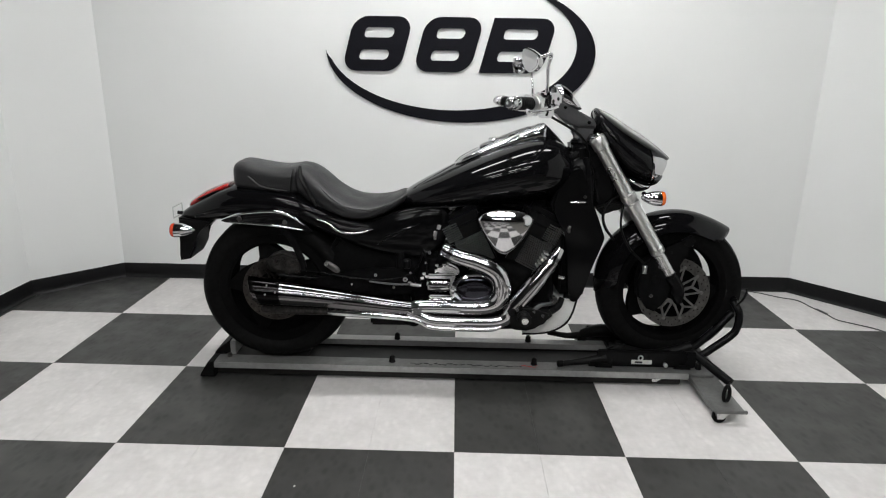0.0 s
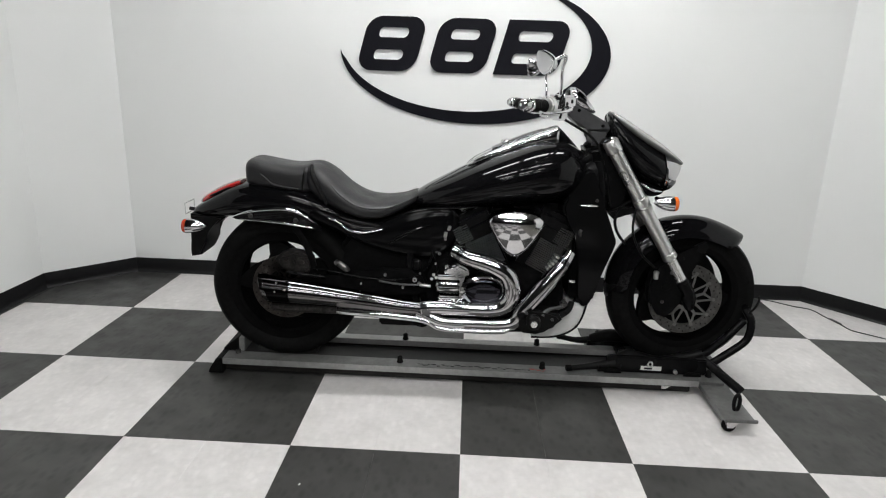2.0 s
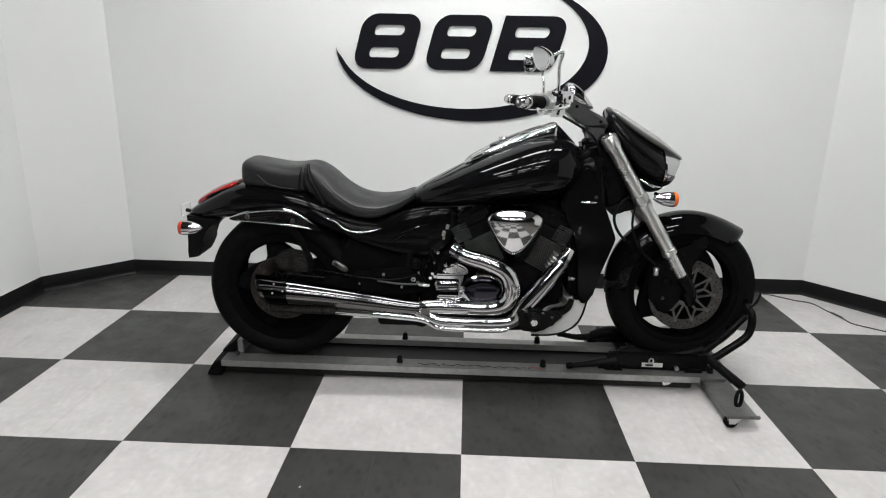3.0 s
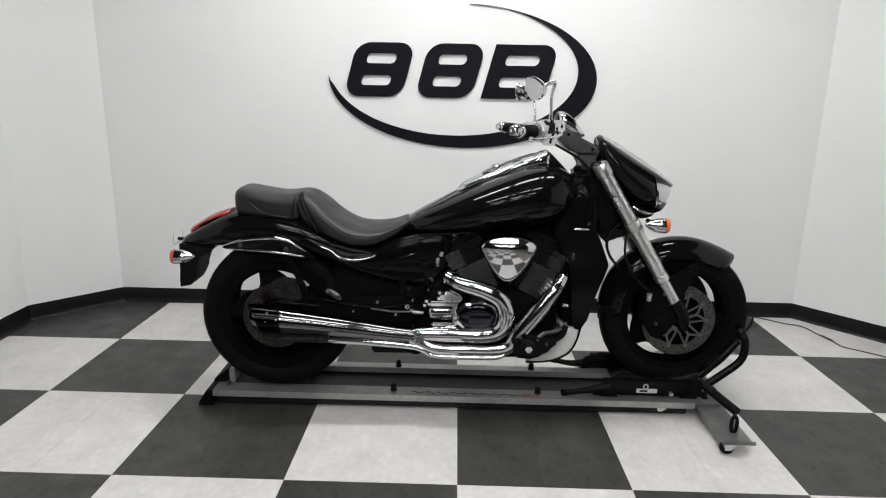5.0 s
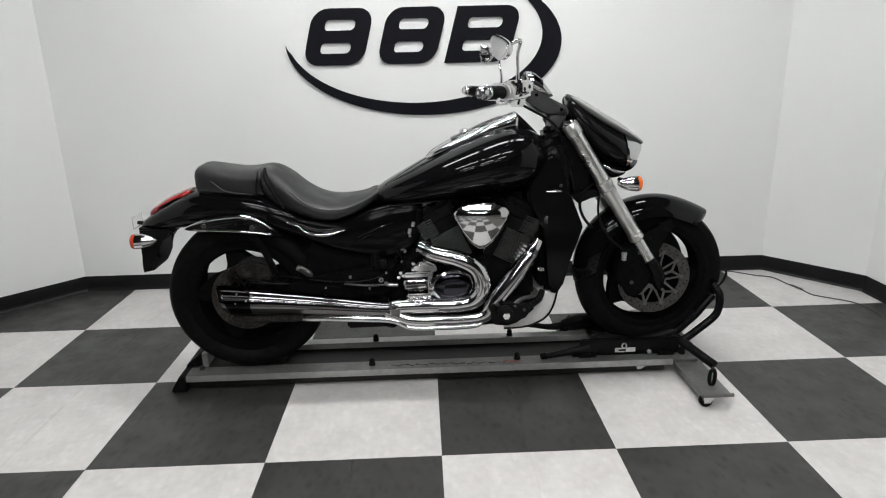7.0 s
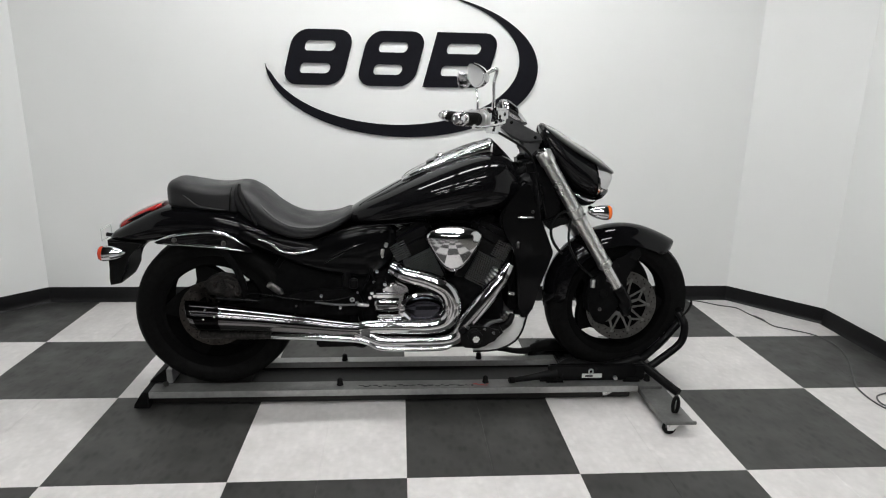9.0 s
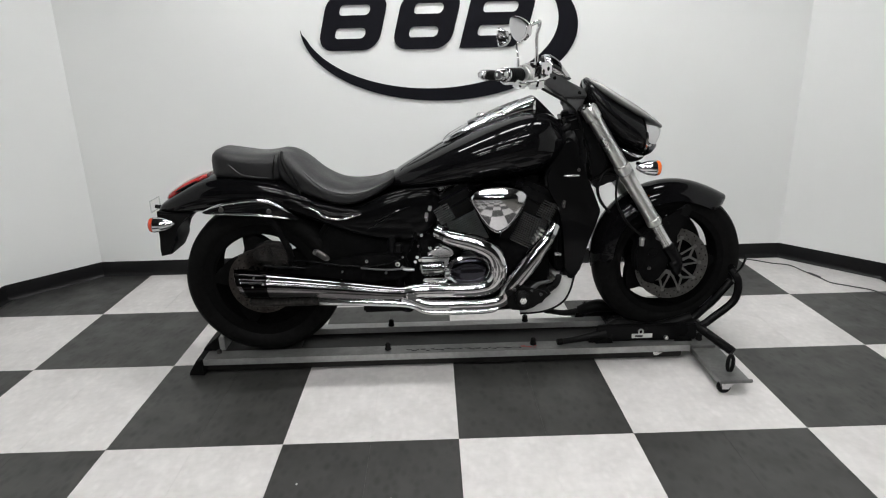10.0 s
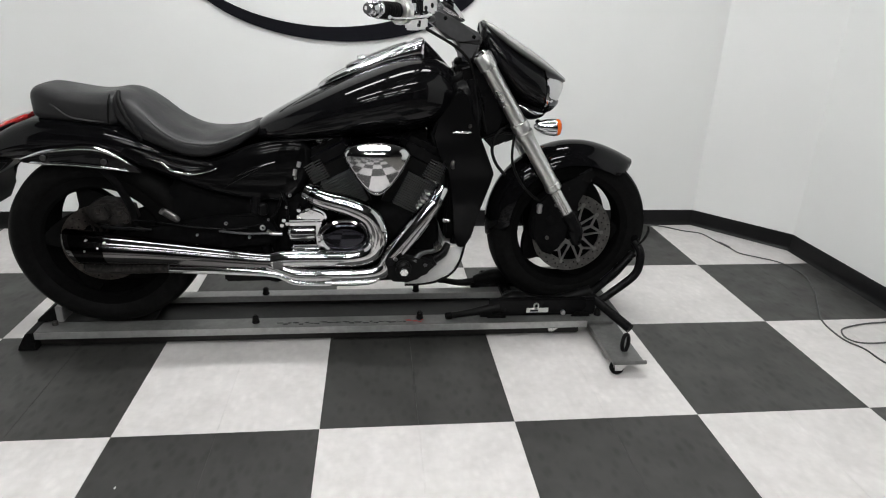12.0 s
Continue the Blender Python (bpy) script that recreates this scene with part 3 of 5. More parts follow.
def indicator(tip, lens_at, y, lens_mat, label):
    """A chrome bullet turn signal lying along x, lens at one end, on a short stalk."""
    x0, z0 = tip
    x1 = lens_at
    s = 1 if x1 > x0 else -1
    L = abs(x1 - x0)
    pts = [(x0, y, z0), (x0 + s * 0.15 * L, y, z0), (x0 + s * 0.45 * L, y, z0 - 0.001), (x0 + s * 0.75 * L, y, z0 - 0.002), (x0 + s * 0.80 * L, y, z0 - 0.002)]
    body = bpart("indicator", tube(pts, [0.004, 0.016, 0.0265, 0.030, 0.030], 24), M_CHROME, label)
    pts = [(x0 + s * 0.78 * L, y, z0 - 0.002), (x0 + s * 0.90 * L, y, z0 - 0.002), (x0 + s * 0.97 * L, y, z0 - 0.002), (x1, y, z0 - 0.002)]
    bpart("indicator_lens", tube(pts, [0.0295, 0.029, 0.024, 0.010], 24), lens_mat, "amber lens" if lens_mat is M_AMBER else "red lens", body)
    bpart("indicator_stalk", cyl((x0 + s * 0.4 * L, y * 0.45, z0), (x0 + s * 0.4 * L, y * 0.92, z0), 0.010, 12), M_CHROME, "", body)


for sy in (-1, 1):
    bpart("lamp_trim", tube([(1.470, sy * 0.118, 0.899), (1.500, sy * 0.126, 0.884), (1.530, sy * 0.126, 0.872), (1.556, sy * 0.118, 0.870)], [0.003, 0.006, 0.006, 0.003], 10, 6), M_CHROME, "curved chrome trim under the cowl")
    bpart("shroud_trim", tube([(1.228, sy * 0.170, 0.811), (1.265, sy * 0.174, 0.812), (1.300, sy * 0.168, 0.810)], [0.002, 0.005, 0.002], 8, 6), M_ALU, "thin bright trim strip")
    bpart("shroud_trim", tube([(1.314, sy * 0.166, 0.738), (1.330, sy * 0.168, 0.737), (1.344, sy * 0.162, 0.736)], [0.002, 0.004, 0.002], 8, 6), M_ALU, "thin bright trim strip")
    bpart("shroud_bolt", cyl((1.288, sy * 0.160, 0.833), (1.288, sy * 0.176, 0.833), 0.007, 10), M_DISC, "steel bolt")
    indicator((1.515, 0.832), 1.612, 0.165 * sy, M_AMBER, "chrome bullet turn signal with an amber lens")
    indicator((-0.300, 0.663), -0.397, 0.135 * sy, M_TAIL, "chrome bullet turn signal with a red-amber lens")

# handlebar, grips, levers, mirrors, speedometer
riser = bpart("bar_riser", plate([(1.150, 1.196), (1.180, 1.211), (1.246, 1.171), (1.325, 1.131), (1.338, 1.110), (1.334, 1.095), (1.250, 1.103), (1.214, 1.109), (1.178, 1.144), (1.150, 1.165)], -0.068, 0.068, 0.012, seg=3), M_GREY, "dark grey cast handlebar riser")
bpart("riser_bracket", plate([(1.240, 1.108), (1.334, 1.100), (1.321, 1.057), (1.300, 1.034), (1.272, 1.036), (1.268, 1.073)], -0.060, 0.060, 0.010, seg=3), M_GREY, "", riser)
for px, pz in ((1.205, 1.176), (1.305, 1.118)):
    bpart("riser_bolt", cyl((px, -0.064, pz), (px, -0.073, pz), 0.007, 6), M_SATIN, "", riser)
bpart("handlebar", tube([(0.935, -0.43, 1.205), (1.03, -0.335, 1.200), (1.10, -0.24, 1.185), (1.15, -0.12, 1.175), (1.16, 0, 1.172), (1.155, 0.12, 1.173), (1.12, 0.24, 1.168), (1.06, 0.335, 1.172), (0.965, 0.43, 1.178)], 0.0135, 14), M_GREY, "dark grey handlebar")
for sy in (-1, 1):
    y = lambda v: v * sy
    turned = Vector((0.030, 0, -0.028)) if sy > 0 else Vector((0, 0, 0))     # the bar is turned a little to the left
    a, b = Vector((1.030, y(0.330), 1.200)) + turned, Vector((0.972, y(0.390), 1.204)) + turned
    d = (b - a).normalized()
    g = bpart("grip", tube([a, a + d * 0.004, b - d * 0.004, b], [0.018, 0.0215, 0.0215, 0.018], 20, smooth=False), M_MATT, "black rubber grip")
    bm = bmesh.new()
    for k in range(7):
        c = a + d * (0.006 + 0.0108 * k)
        tube([c, c + d * 0.005], 0.0235, 20, smooth=False, bm=bm)
    bpart("grip_rib", bm, M_MATT, "", g)
    bpart("bar_end", tube([b - d * 0.002, b + d * 0.003, b + d * 0.012, b + d * 0.016, b + d * 0.022, b + d * 0.036, b + d * 0.048, b + d * 0.055], [0.018, 0.025, 0.025, 0.018, 0.023, 0.022, 0.016, 0.005], 20), M_CHROME, "chrome bar end", g)
    bm = tube([a - d * 0.03, a - d * 0.027, a - d * 0.003, a], [0.024, 0.031, 0.031, 0.024], 20, smooth=False)
    tube([a - d * 0.030, a - d * 0.012], 0.036, 20, smooth=False, bm=bm)
    bpart("throttle_collar", bm, M_FORK, "silver collar", g)
    c = a - d * 0.055
    turn = Matrix.Translation(c) @ pose(0, 0, 0, 0, 0, -45 * sy + (90 if sy > 0 else -90) * 0)
    bm = bmesh.new()
    box(bm, -0.038, 0.036, -0.030, 0.030, -0.032, 0.034, 0.009, turn)
    box(bm, 0.000, 0.080, -0.044, 0.034, -0.004, 0.042, 0.008, turn)
    box(bm, 0.012, 0.060, -0.026, 0.024, -0.050, 0.000, 0.008, turn)
    cyl(c + Vector((0.03, 0, 0.03)), c + Vector((0.03, 0, 0.045)), 0.011, 12, bm)
    cyl(c + Vector((0.0, y(0.02), 0.02)), c + Vector((0.0, y(0.02), 0.042)), 0.009, 6, bm)
    sw = bpart("switch_housing", bm, M_CHROME, "chrome switch and brake reservoir housing")
    lev = [c + Vector((0.045, y(0.01), 0.0)), c + Vector((0.052, y(0.05), -0.006)), c + Vector((0.020, y(0.10), -0.012)), c + Vector((-0.048, y(0.158), -0.016)), c + Vector((-0.070, y(0.176), -0.012))]
    bpart("lever", tube(lev, [0.010, 0.009, 0.007, 0.006, 0.008], 10, flat=0.7), M_CHROME, "chrome lever", sw)
    for k, (dx, dz) in enumerate(((0.02, 0.012), (0.035, -0.012), (0.05, 0.02))):
        p = turn @ Vector((dx, -0.045 if sy < 0 else 0.036, dz))
        q = turn @ Vector((dx, -0.038 if sy < 0 else 0.028, dz))
        bpart("switch_button", cyl(p, q, 0.008, 10), M_MATT, "black button", sw)
    if sy < 0:
        bpart("stop_switch", cyl(c + Vector((-0.012, y(-0.002), 0.024)), c + Vector((-0.012, y(-0.002), 0.036)), 0.009, 12), M_LABELRED, "red stop switch", sw)
    # mirror
    mc = Vector((1.020 if sy < 0 else 1.060, y(0.365), 1.352 if sy < 0 else 1.340))
    stem = [c + Vector((0.022, 0, 0.03)), c + Vector((0.022, y(0.004), 0.08)), c + Vector((0.018, y(0.02), 0.13)), mc + Vector((0.07, y(-0.03), 0.02)), mc + Vector((0.028, y(-0.004), 0.006))]
    bpart("mirror_stem", tube(stem, [0.007, 0.006, 0.006, 0.007, 0.006], 10), M_CHROME, "chrome mirror stem")
    bm = bmesh.new()
    rings = []
    for k, (xx, sc) in enumerate(((0.040, 0.05), (0.036, 0.35), (0.022, 0.72), (0.004, 0.95), (-0.008, 1.0), (-0.013, 0.97), (-0.014, 0.90))):
        ring = []
        for q in range(36):
            ang = 2 * math.pi * q / 36
            yy, zz = 0.050 * math.cos(ang), 0.034 * math.sin(ang) * (1 + 0.30 * math.cos(ang))
            ring.append((xx, yy * sc * sy, zz * sc))
        rings.append(ring)
    rings_to(bm, rings)
    turn = Matrix.Translation(mc) @ (pose(0, 0, 0, 0, 8, 40) @ pose(0, 0, 0, 42, 0, 0) if sy < 0 else pose(0, 0, 0, 0, 8, -30) @ pose(0, 0, 0, -42, 0, 0))
    bmesh.ops.transform(bm, matrix=turn, verts=bm.verts)
    mh = bpart("mirror", bm, M_CHROME, "oval chrome rear-view mirror")
    bm = bmesh.new()
    rings = []
    for xx, sc in ((-0.0138, 0.84), (-0.0152, 0.84), (-0.0156, 0.80)):
        rings.append([(xx, 0.050 * math.cos(t) * sc * sy, 0.034 * math.sin(t) * (1 + 0.30 * math.cos(t)) * sc) for t in np.arange(36) * math.pi / 18])
    rings_to(bm, rings)
    bmesh.ops.transform(bm, matrix=turn, verts=bm.verts)
    bpart("mirror_glass", bm, M_CHROME, "mirror glass", mh)

pod = bpart("speedometer", loft([(1.165, 1.225, 1.200, 0.030), (1.172, 1.262, 1.195, 0.055), (1.20, 1.258, 1.175, 0.066), (1.235, 1.230, 1.165, 0.066), (1.265, 1.195, 1.162, 0.055), (1.278, 1.176, 1.165, 0.035)], 28, 5, 2.5), M_CHROME, "chrome speedometer pod")
bpart("speedometer_face", loft([(1.160, 1.238, 1.206, 0.036), (1.164, 1.252, 1.203, 0.048), (1.172, 1.255, 1.203, 0.048)], 28, 3, 2.5), M_SATIN, "black dial", pod)
bpart("speedometer_trim", loft([(1.195, 1.264, 1.205, 0.0675), (1.215, 1.252, 1.195, 0.069), (1.232, 1.238, 1.188, 0.0675)], 28, 3, 2.5), M_DARKCHROME, "", pod)

# tank, console and side shrouds
bpart("fuel_tank", loft([(0.555, 0.812, 0.762, 0.070), (0.60, 0.842, 0.752, 0.110), (0.68, 0.886, 0.752, 0.150), (0.80, 0.948, 0.762, 0.190), (0.93, 1.005, 0.775, 0.212), (1.06, 1.048, 0.790, 0.212), (1.16, 1.055, 0.806, 0.185), (1.225, 1.020, 0.822, 0.140), (1.262, 0.970, 0.840, 0.090), (1.272, 0.93, 0.86, 0.05)], 48, 6, 2.35), M_BLACK, "gloss black teardrop fuel tank", sharp=60)
con = bpart("tank_console", loft([(0.77, 0.945, 0.925, 0.030), (0.80, 0.968, 0.94, 0.055), (0.90, 1.018, 0.98, 0.066), (1.00, 1.060, 1.01, 0.070), (1.10, 1.098, 1.03, 0.070), (1.132, 1.108, 1.03, 0.064), (1.140, 1.104, 1.03, 0.055)], 28, 5, 3.2), M_CHROME, "chrome tank console")
bpart("console_nose", loft([(1.136, 1.106, 1.02, 0.058), (1.155, 1.090, 1.01, 0.064), (1.20, 1.046, 0.985, 0.060), (1.235, 1.008, 0.975, 0.048), (1.240, 1.000, 0.978, 0.035)], 24, 4, 3.2), M_SATIN, "black console nose", con)
bpart("console_panel", loft([(0.87, 1.012, 0.99, 0.030), (0.90, 1.026, 1.0, 0.042), (1.0, 1.068, 1.03, 0.046), (1.07, 1.092, 1.05, 0.044), (1.085, 1.092, 1.06, 0.034)], 24, 4, 3.0), M_DARKCHROME, "smoked console panel", con)
bm = lathe([(0.0, 0.0), (0.030, 0.0), (0.034, 0.004), (0.034, 0.010), (0.030, 0.014), (0.0, 0.016)], 28, close=False)
bmesh.ops.transform(bm, matrix=Matrix.Translation((0.94, 0, 1.030)) @ pose(0, 0, 0, 90 - 0, 0, 0) @ pose(0, 0, 0, 0, 0, 0), verts=bm.verts)
bpart("fuel_cap", bm, M_CHROME, "chrome fuel cap", con)

for sy in (-1, 1):
    bpart("tank_shroud", plate([(1.155, 0.80), (1.215, 0.905), (1.250, 0.955), (1.275, 0.93), (1.300, 0.86), (1.372, 0.69), (1.378, 0.65), (1.335, 0.52), (1.300, 0.40), (1.255, 0.40), (1.235, 0.58), (1.205, 0.72)], sy * 0.125, sy * 0.172, 0.030, per=4, seg=5), M_SIDE, "black radiator shroud", sharp=60)
bpart("intake_box", boxed(0.80, 1.18, -0.115, 0.115, 0.66, 0.80, 0.03), M_UNDER, "black intake box under the tank")
bpart("radiator", boxed(1.215, 1.30, -0.125, 0.125, 0.40, 0.80, 0.01), M_UNDER, "black radiator")
bm = bmesh.new()
for sy in (-1, 1):
    tube([(1.30, 0.09 * sy, 0.98), (1.32, 0.11 * sy, 0.80), (1.30, 0.12 * sy, 0.55), (1.22, 0.12 * sy, 0.31), (1.05, 0.12 * sy, 0.26), (0.66, 0.12 * sy, 0.27), (0.56, 0.13 * sy, 0.42), (0.55, 0.13 * sy, 0.66)], 0.020, 10, bm=bm)
    tube([(1.28, 0.07 * sy, 1.0), (1.0, 0.06 * sy, 0.80), (0.55, 0.13 * sy, 0.68), (0.20, 0.12 * sy, 0.72), (-0.15, 0.09 * sy, 0.75)], 0.020, 10, bm=bm)
cyl((1.290, 0, 1.05), (1.345, 0, 0.80), 0.045, 16, bm)
bpart("frame_tube", bm, M_SATIN, "black steel frame")
bpart("neck_cover", loft([(1.20, 0.96, 0.80, 0.08), (1.24, 0.985, 0.78, 0.115), (1.31, 1.01, 0.72, 0.115), (1.36, 0.94, 0.76, 0.085), (1.375, 0.88, 0.80, 0.05)], 28, 4, 2.8), M_SATIN, "black steering-neck cover")
chin = bpart("chin_fairing", plate([(1.07, 0.228), (1.135, 0.231), (1.192, 0.241), (1.248, 0.275), (1.276, 0.325), (1.291, 0.390), (1.214, 0.385), (1.188, 0.330), (1.150, 0.272), (1.07, 0.246)], -0.150, 0.150, 0.006), M_CHIN, "grey painted chin fairing under the engine")
for sy in (-1, 1):
    bpart("chin_edge", tube([(1.07, sy * 0.149, 0.228), (1.135, sy * 0.149, 0.230), (1.193, sy * 0.149, 0.240), (1.250, sy * 0.149, 0.274), (1.278, sy * 0.149, 0.324), (1.293, sy * 0.149, 0.390)], 0.0045, 8, 4), M_MATT, "black rubber edge strip", chin)

# engine
bm = loft([(0.60, 0.50, 0.36, 0.12), (0.63, 0.56, 0.30, 0.15), (0.72, 0.585, 0.265, 0.165), (0.95, 0.59, 0.25, 0.17), (1.10, 0.565, 0.255, 0.165), (1.18, 0.50, 0.28, 0.14), (1.20, 0.45, 0.33, 0.10)], 32, 4, 3.2)
engine = bpart("engine_case", bm, M_UNDER, "black V-twin engine case")


def cylinder(foot, lean, label):
    """A finned barrel leaning in the V, with its rocker cover."""
    turn = Matrix.Translation((foot[0], 0, foot[1])) @ pose(0, 0, 0, 0, lean, 0)
    bm = boxed(-0.072, 0.072, -0.135, 0.135, -0.03, 0.20, 0.02, turn)
    barrel = bpart("cylinder", bm, M_FIN, label)
    fa, fb = (-0.015, 0.100) if lean > 0 else (-0.078, 0.045)
    for k in range(15):
        z = 0.004 + 0.0086 * k
        bpart("cooling_fin", boxed(fa, fb, -0.160, 0.160, z, z + 0.0032, 0.0010, turn, seg=1), M_FINEDGE, "", barrel, 20)
    side = 1 if lean > 0 else -1
    for k in range(8):
        z = 0.138 + 0.0092 * k
        a, b = sorted((side * 0.036, side * 0.100))
        bpart("head_fin", boxed(a, b, -0.152, 0.152, z, z + 0.0034, 0.0010, turn, seg=1), M_FINEDGE, "", barrel, 20)
    bm = boxed(-0.085, 0.085, -0.145, 0.145, 0.165, 0.245, 0.022, turn)
    bpart("rocker_cover", bm, M_SATIN, "black rocker cover", barrel)


cylinder((0.900, 0.545), -27, "black finned rear cylinder")
cylinder((1.035, 0.545), 27, "black finned front cylinder")

# air cleaner cover: a rounded shield, domed
bm = bmesh.new()
rings = []
OUT = spline([(0.862, 0.762), (0.882, 0.777), (0.918, 0.788), (0.967, 0.792), (1.016, 0.788), (1.052, 0.777), (1.074, 0.762), (1.080, 0.742), (1.055, 0.695), (1.018, 0.644), (0.990, 0.616), (0.966, 0.605), (0.942, 0.616), (0.914, 0.644), (0.878, 0.695), (0.855, 0.742)], 5, closed=True)
CC = np.array((0.967, 0.730))


def dome(x, z):
    """Depth of the cover's face: nearly flat below, leaning back in a straight brow at the top."""
    dz = z - CC[1]
    u = max(0.0, min(1.0, (dz - 0.012) / 0.026))
    brow = 0.49 * (0.026 * (u ** 3 - u ** 4 / 2) + max(0.0, dz - 0.038))
    return -0.262 + 2.4 * (x - CC[0]) ** 2 + 1.6 * dz * dz + brow


def ring_at(sc, back=None, lift=0.0):
    pts = [(CC[0] + (x - CC[0]) * sc, CC[1] + (z - CC[1]) * sc) for x, z in OUT]
    return [(x, back if back is not None else dome(x, z) + lift, z) for x, z in pts]


rings = [ring_at(0.93, -0.170), ring_at(1.0, -0.175), ring_at(1.0, None, 0.012), ring_at(0.99, None, 0.003), ring_at(0.965, None, -0.002), ring_at(0.945, None, 0.003)]
rings += [ring_at(sc) for sc in np.linspace(0.93, 0.03, 18)]
rings_to(bm, rings)
air = bpart("air_cleaner_cover", bm, M_CHROME, "domed chrome shield-shaped air cleaner cover", sharp=50)
bm = boxed(0.90, 1.05, -0.18, 0.02, 0.63, 0.78, 0.02)
bpart("air_cleaner_box", bm, M_SATIN, "", air)

# right engine covers
bm = lathe([(0.0, -0.226), (0.040, -0.226), (0.060, -0.222), (0.068, -0.214), (0.068, -0.155), (0.0, -0.15)], 40, close=False)
bmesh.ops.scale(bm, vec=(1.28, 1, 0.84), verts=bm.verts)
bmesh.ops.translate(bm, vec=(0.855, 0, 0.450), verts=bm.verts)
clutch = bpart("clutch_cover", bm, M_CLUTCH, "polished smoked-chrome clutch cover")
bm = lathe([(0.066, -0.222), (0.074, -0.230), (0.083, -0.226), (0.086, -0.205), (0.086, -0.16), (0.066, -0.16)], 48)
bmesh.ops.scale(bm, vec=(1.16, 1, 0.80), verts=bm.verts)
bmesh.ops.translate(bm, vec=(0.855, 0, 0.450), verts=bm.verts)
bpart("cover_rim", bm, M_CHROME, "chrome rim", clutch)
bm = bmesh.new()
box(bm, 0.660, 0.775, -0.215, -0.14, 0.492, 0.512, 0.006)
box(bm, 0.668, 0.770, -0.214, -0.14, 0.404, 0.421, 0.006)
plate([(0.69, 0.515), (0.715, 0.545), (0.75, 0.552), (0.785, 0.535), (0.790, 0.510), (0.76, 0.505)], -0.205, -0.14, 0.008, per=3, bm=bm)
box(bm, 0.755, 0.772, -0.212, -0.14, 0.408, 0.508, 0.005)
escover = bpart("engine_side_cover", bm, M_CHROME, "chrome engine side cover")
for px, pz in ((0.658, 0.500), (0.648, 0.512), (0.640, 0.494), (0.700, 0.548), (0.742, 0.545)):
    bpart("cover_bolt", cyl((px, -0.212, pz), (px, -0.15, pz), 0.0075, 10), M_CHROME, "", escover)
bm = loft([(0.655, 0.478, 0.434, 0.020, -0.170), (0.664, 0.486, 0.426, 0.036, -0.172), (0.71, 0.490, 0.422, 0.042, -0.172), (0.752, 0.486, 0.426, 0.036, -0.172), (0.762, 0.478, 0.434, 0.020, -0.170)], 24, 5, 2.6)
bpart("cover_panel", bm, M_PIPE, "polished bulged chrome panel", escover)
for pz in (0.441, 0.456, 0.471):
    bpart("panel_groove", tube([(0.668, -0.2085, pz), (0.71, -0.2145, pz), (0.750, -0.2085, pz)], [0.002, 0.0032, 0.002], 8, 4), M_MATT, "", escover)

for px, pz, qx, qz in ((0.707, 0.708, 0.702, 0.690), (0.692, 0.682, 0.688, 0.660)):
    bpart("hose_clip", cyl((px, -0.170, pz), (qx, -0.172, qz), 0.007, 10), M_FORK, "small bright hose clip", engine)

# silver toothed heat guard beside the front pipe
for k in range(5):
    turn = Matrix.Translation((1.117 + 0.0075 * k, -0.182, 0.545 + 0.0135 * k)) @ pose(0, 0, 0, 0, 27, 0)
    bpart("guard_tooth", boxed(-0.013, 0.013, -0.020, 0.020, -0.0045, 0.0045, 0.002, turn, seg=1), M_FORK, "silver tooth", engine)

# exhaust
pipe1 = bpart("exhaust_pipe", tube([(0.725, -0.185, 0.610), (0.78, -0.205, 0.588), (0.875, -0.222, 0.565), (0.945, -0.228, 0.525), (0.968, -0.230, 0.460), (0.945, -0.230, 0.400), (0.88, -0.228, 0.378), (0.76, -0.222, 0.376), (0.655, -0.215, 0.374), (0.60, -0.212, 0.366)], [0.028, 0.032, 0.035, 0.036, 0.036, 0.034, 0.031, 0.031, 0.031, 0.030], 24, 8), M_PIPE, "curved chrome exhaust pipe")
pipe2 = bpart("exhaust_pipe", tube([(1.198, -0.165, 0.612), (1.165, -0.190, 0.562), (1.090, -0.205, 0.468), (1.024, -0.210, 0.382), (0.988, -0.215, 0.330), (0.93, -0.222, 0.312), (0.80, -0.226, 0.312), (0.69, -0.222, 0.314), (0.64, -0.216, 0.330), (0.585, -0.210, 0.352)], [0.028, 0.032, 0.038, 0.042, 0.034, 0.028, 0.026, 0.026, 0.026, 0.026], 24, 8), M_PIPE, "chrome front exhaust pipe")
bm = tube([(0.97, -0.238, 0.30), (0.93, -0.240, 0.285), (0.80, -0.240, 0.284), (0.68, -0.236, 0.288), (0.615, -0.228, 0.318), (0.50, -0.215, 0.328), (0.23, -0.195, 0.336)], [0.007, 0.010, 0.010, 0.010, 0.013, 0.016, 0.015], 12, 6)
bpart("heat_shield_edge", bm, M_CHROME, "chrome heat shield", pipe2)
bm = bmesh.new()
rings = []
for x, zc, r in spline([(0.615, 0.362, 0.027), (0.56, 0.365, 0.030), (0.40, 0.382, 0.0375), (0.22, 0.400, 0.0455), (0.06, 0.415, 0.054), (-0.045, 0.425, 0.060)], 5):
    cut = 0.38 * max(0.0, min(1.0, (0.10 - x) / 0.145)) ** 1.5
    rings.append([(x - cut * r * math.sin(a), -0.195 - 0.012 * max(0.0, min(1.0, (x - 0.2) / 0.3)) + r * math.cos(a), zc + r * math.sin(a)) for a in np.arange(48) * math.pi / 24])
last = np.array(rings[-1])
mid = last.mean(axis=0)
for sc, dx in ((0.985, -0.004), (0.95, -0.003), (0.90, 0.004), (0.86, 0.03), (0.80, 0.12)):
    rings.append([tuple(mid + (v - mid) * (1, sc, sc) + (dx, 0, 0)) for v in last])
rings_to(bm, rings)
muff = bpart("muffler", bm, M_MUFF, "long tapered slash-cut chrome muffler", sharp=60)
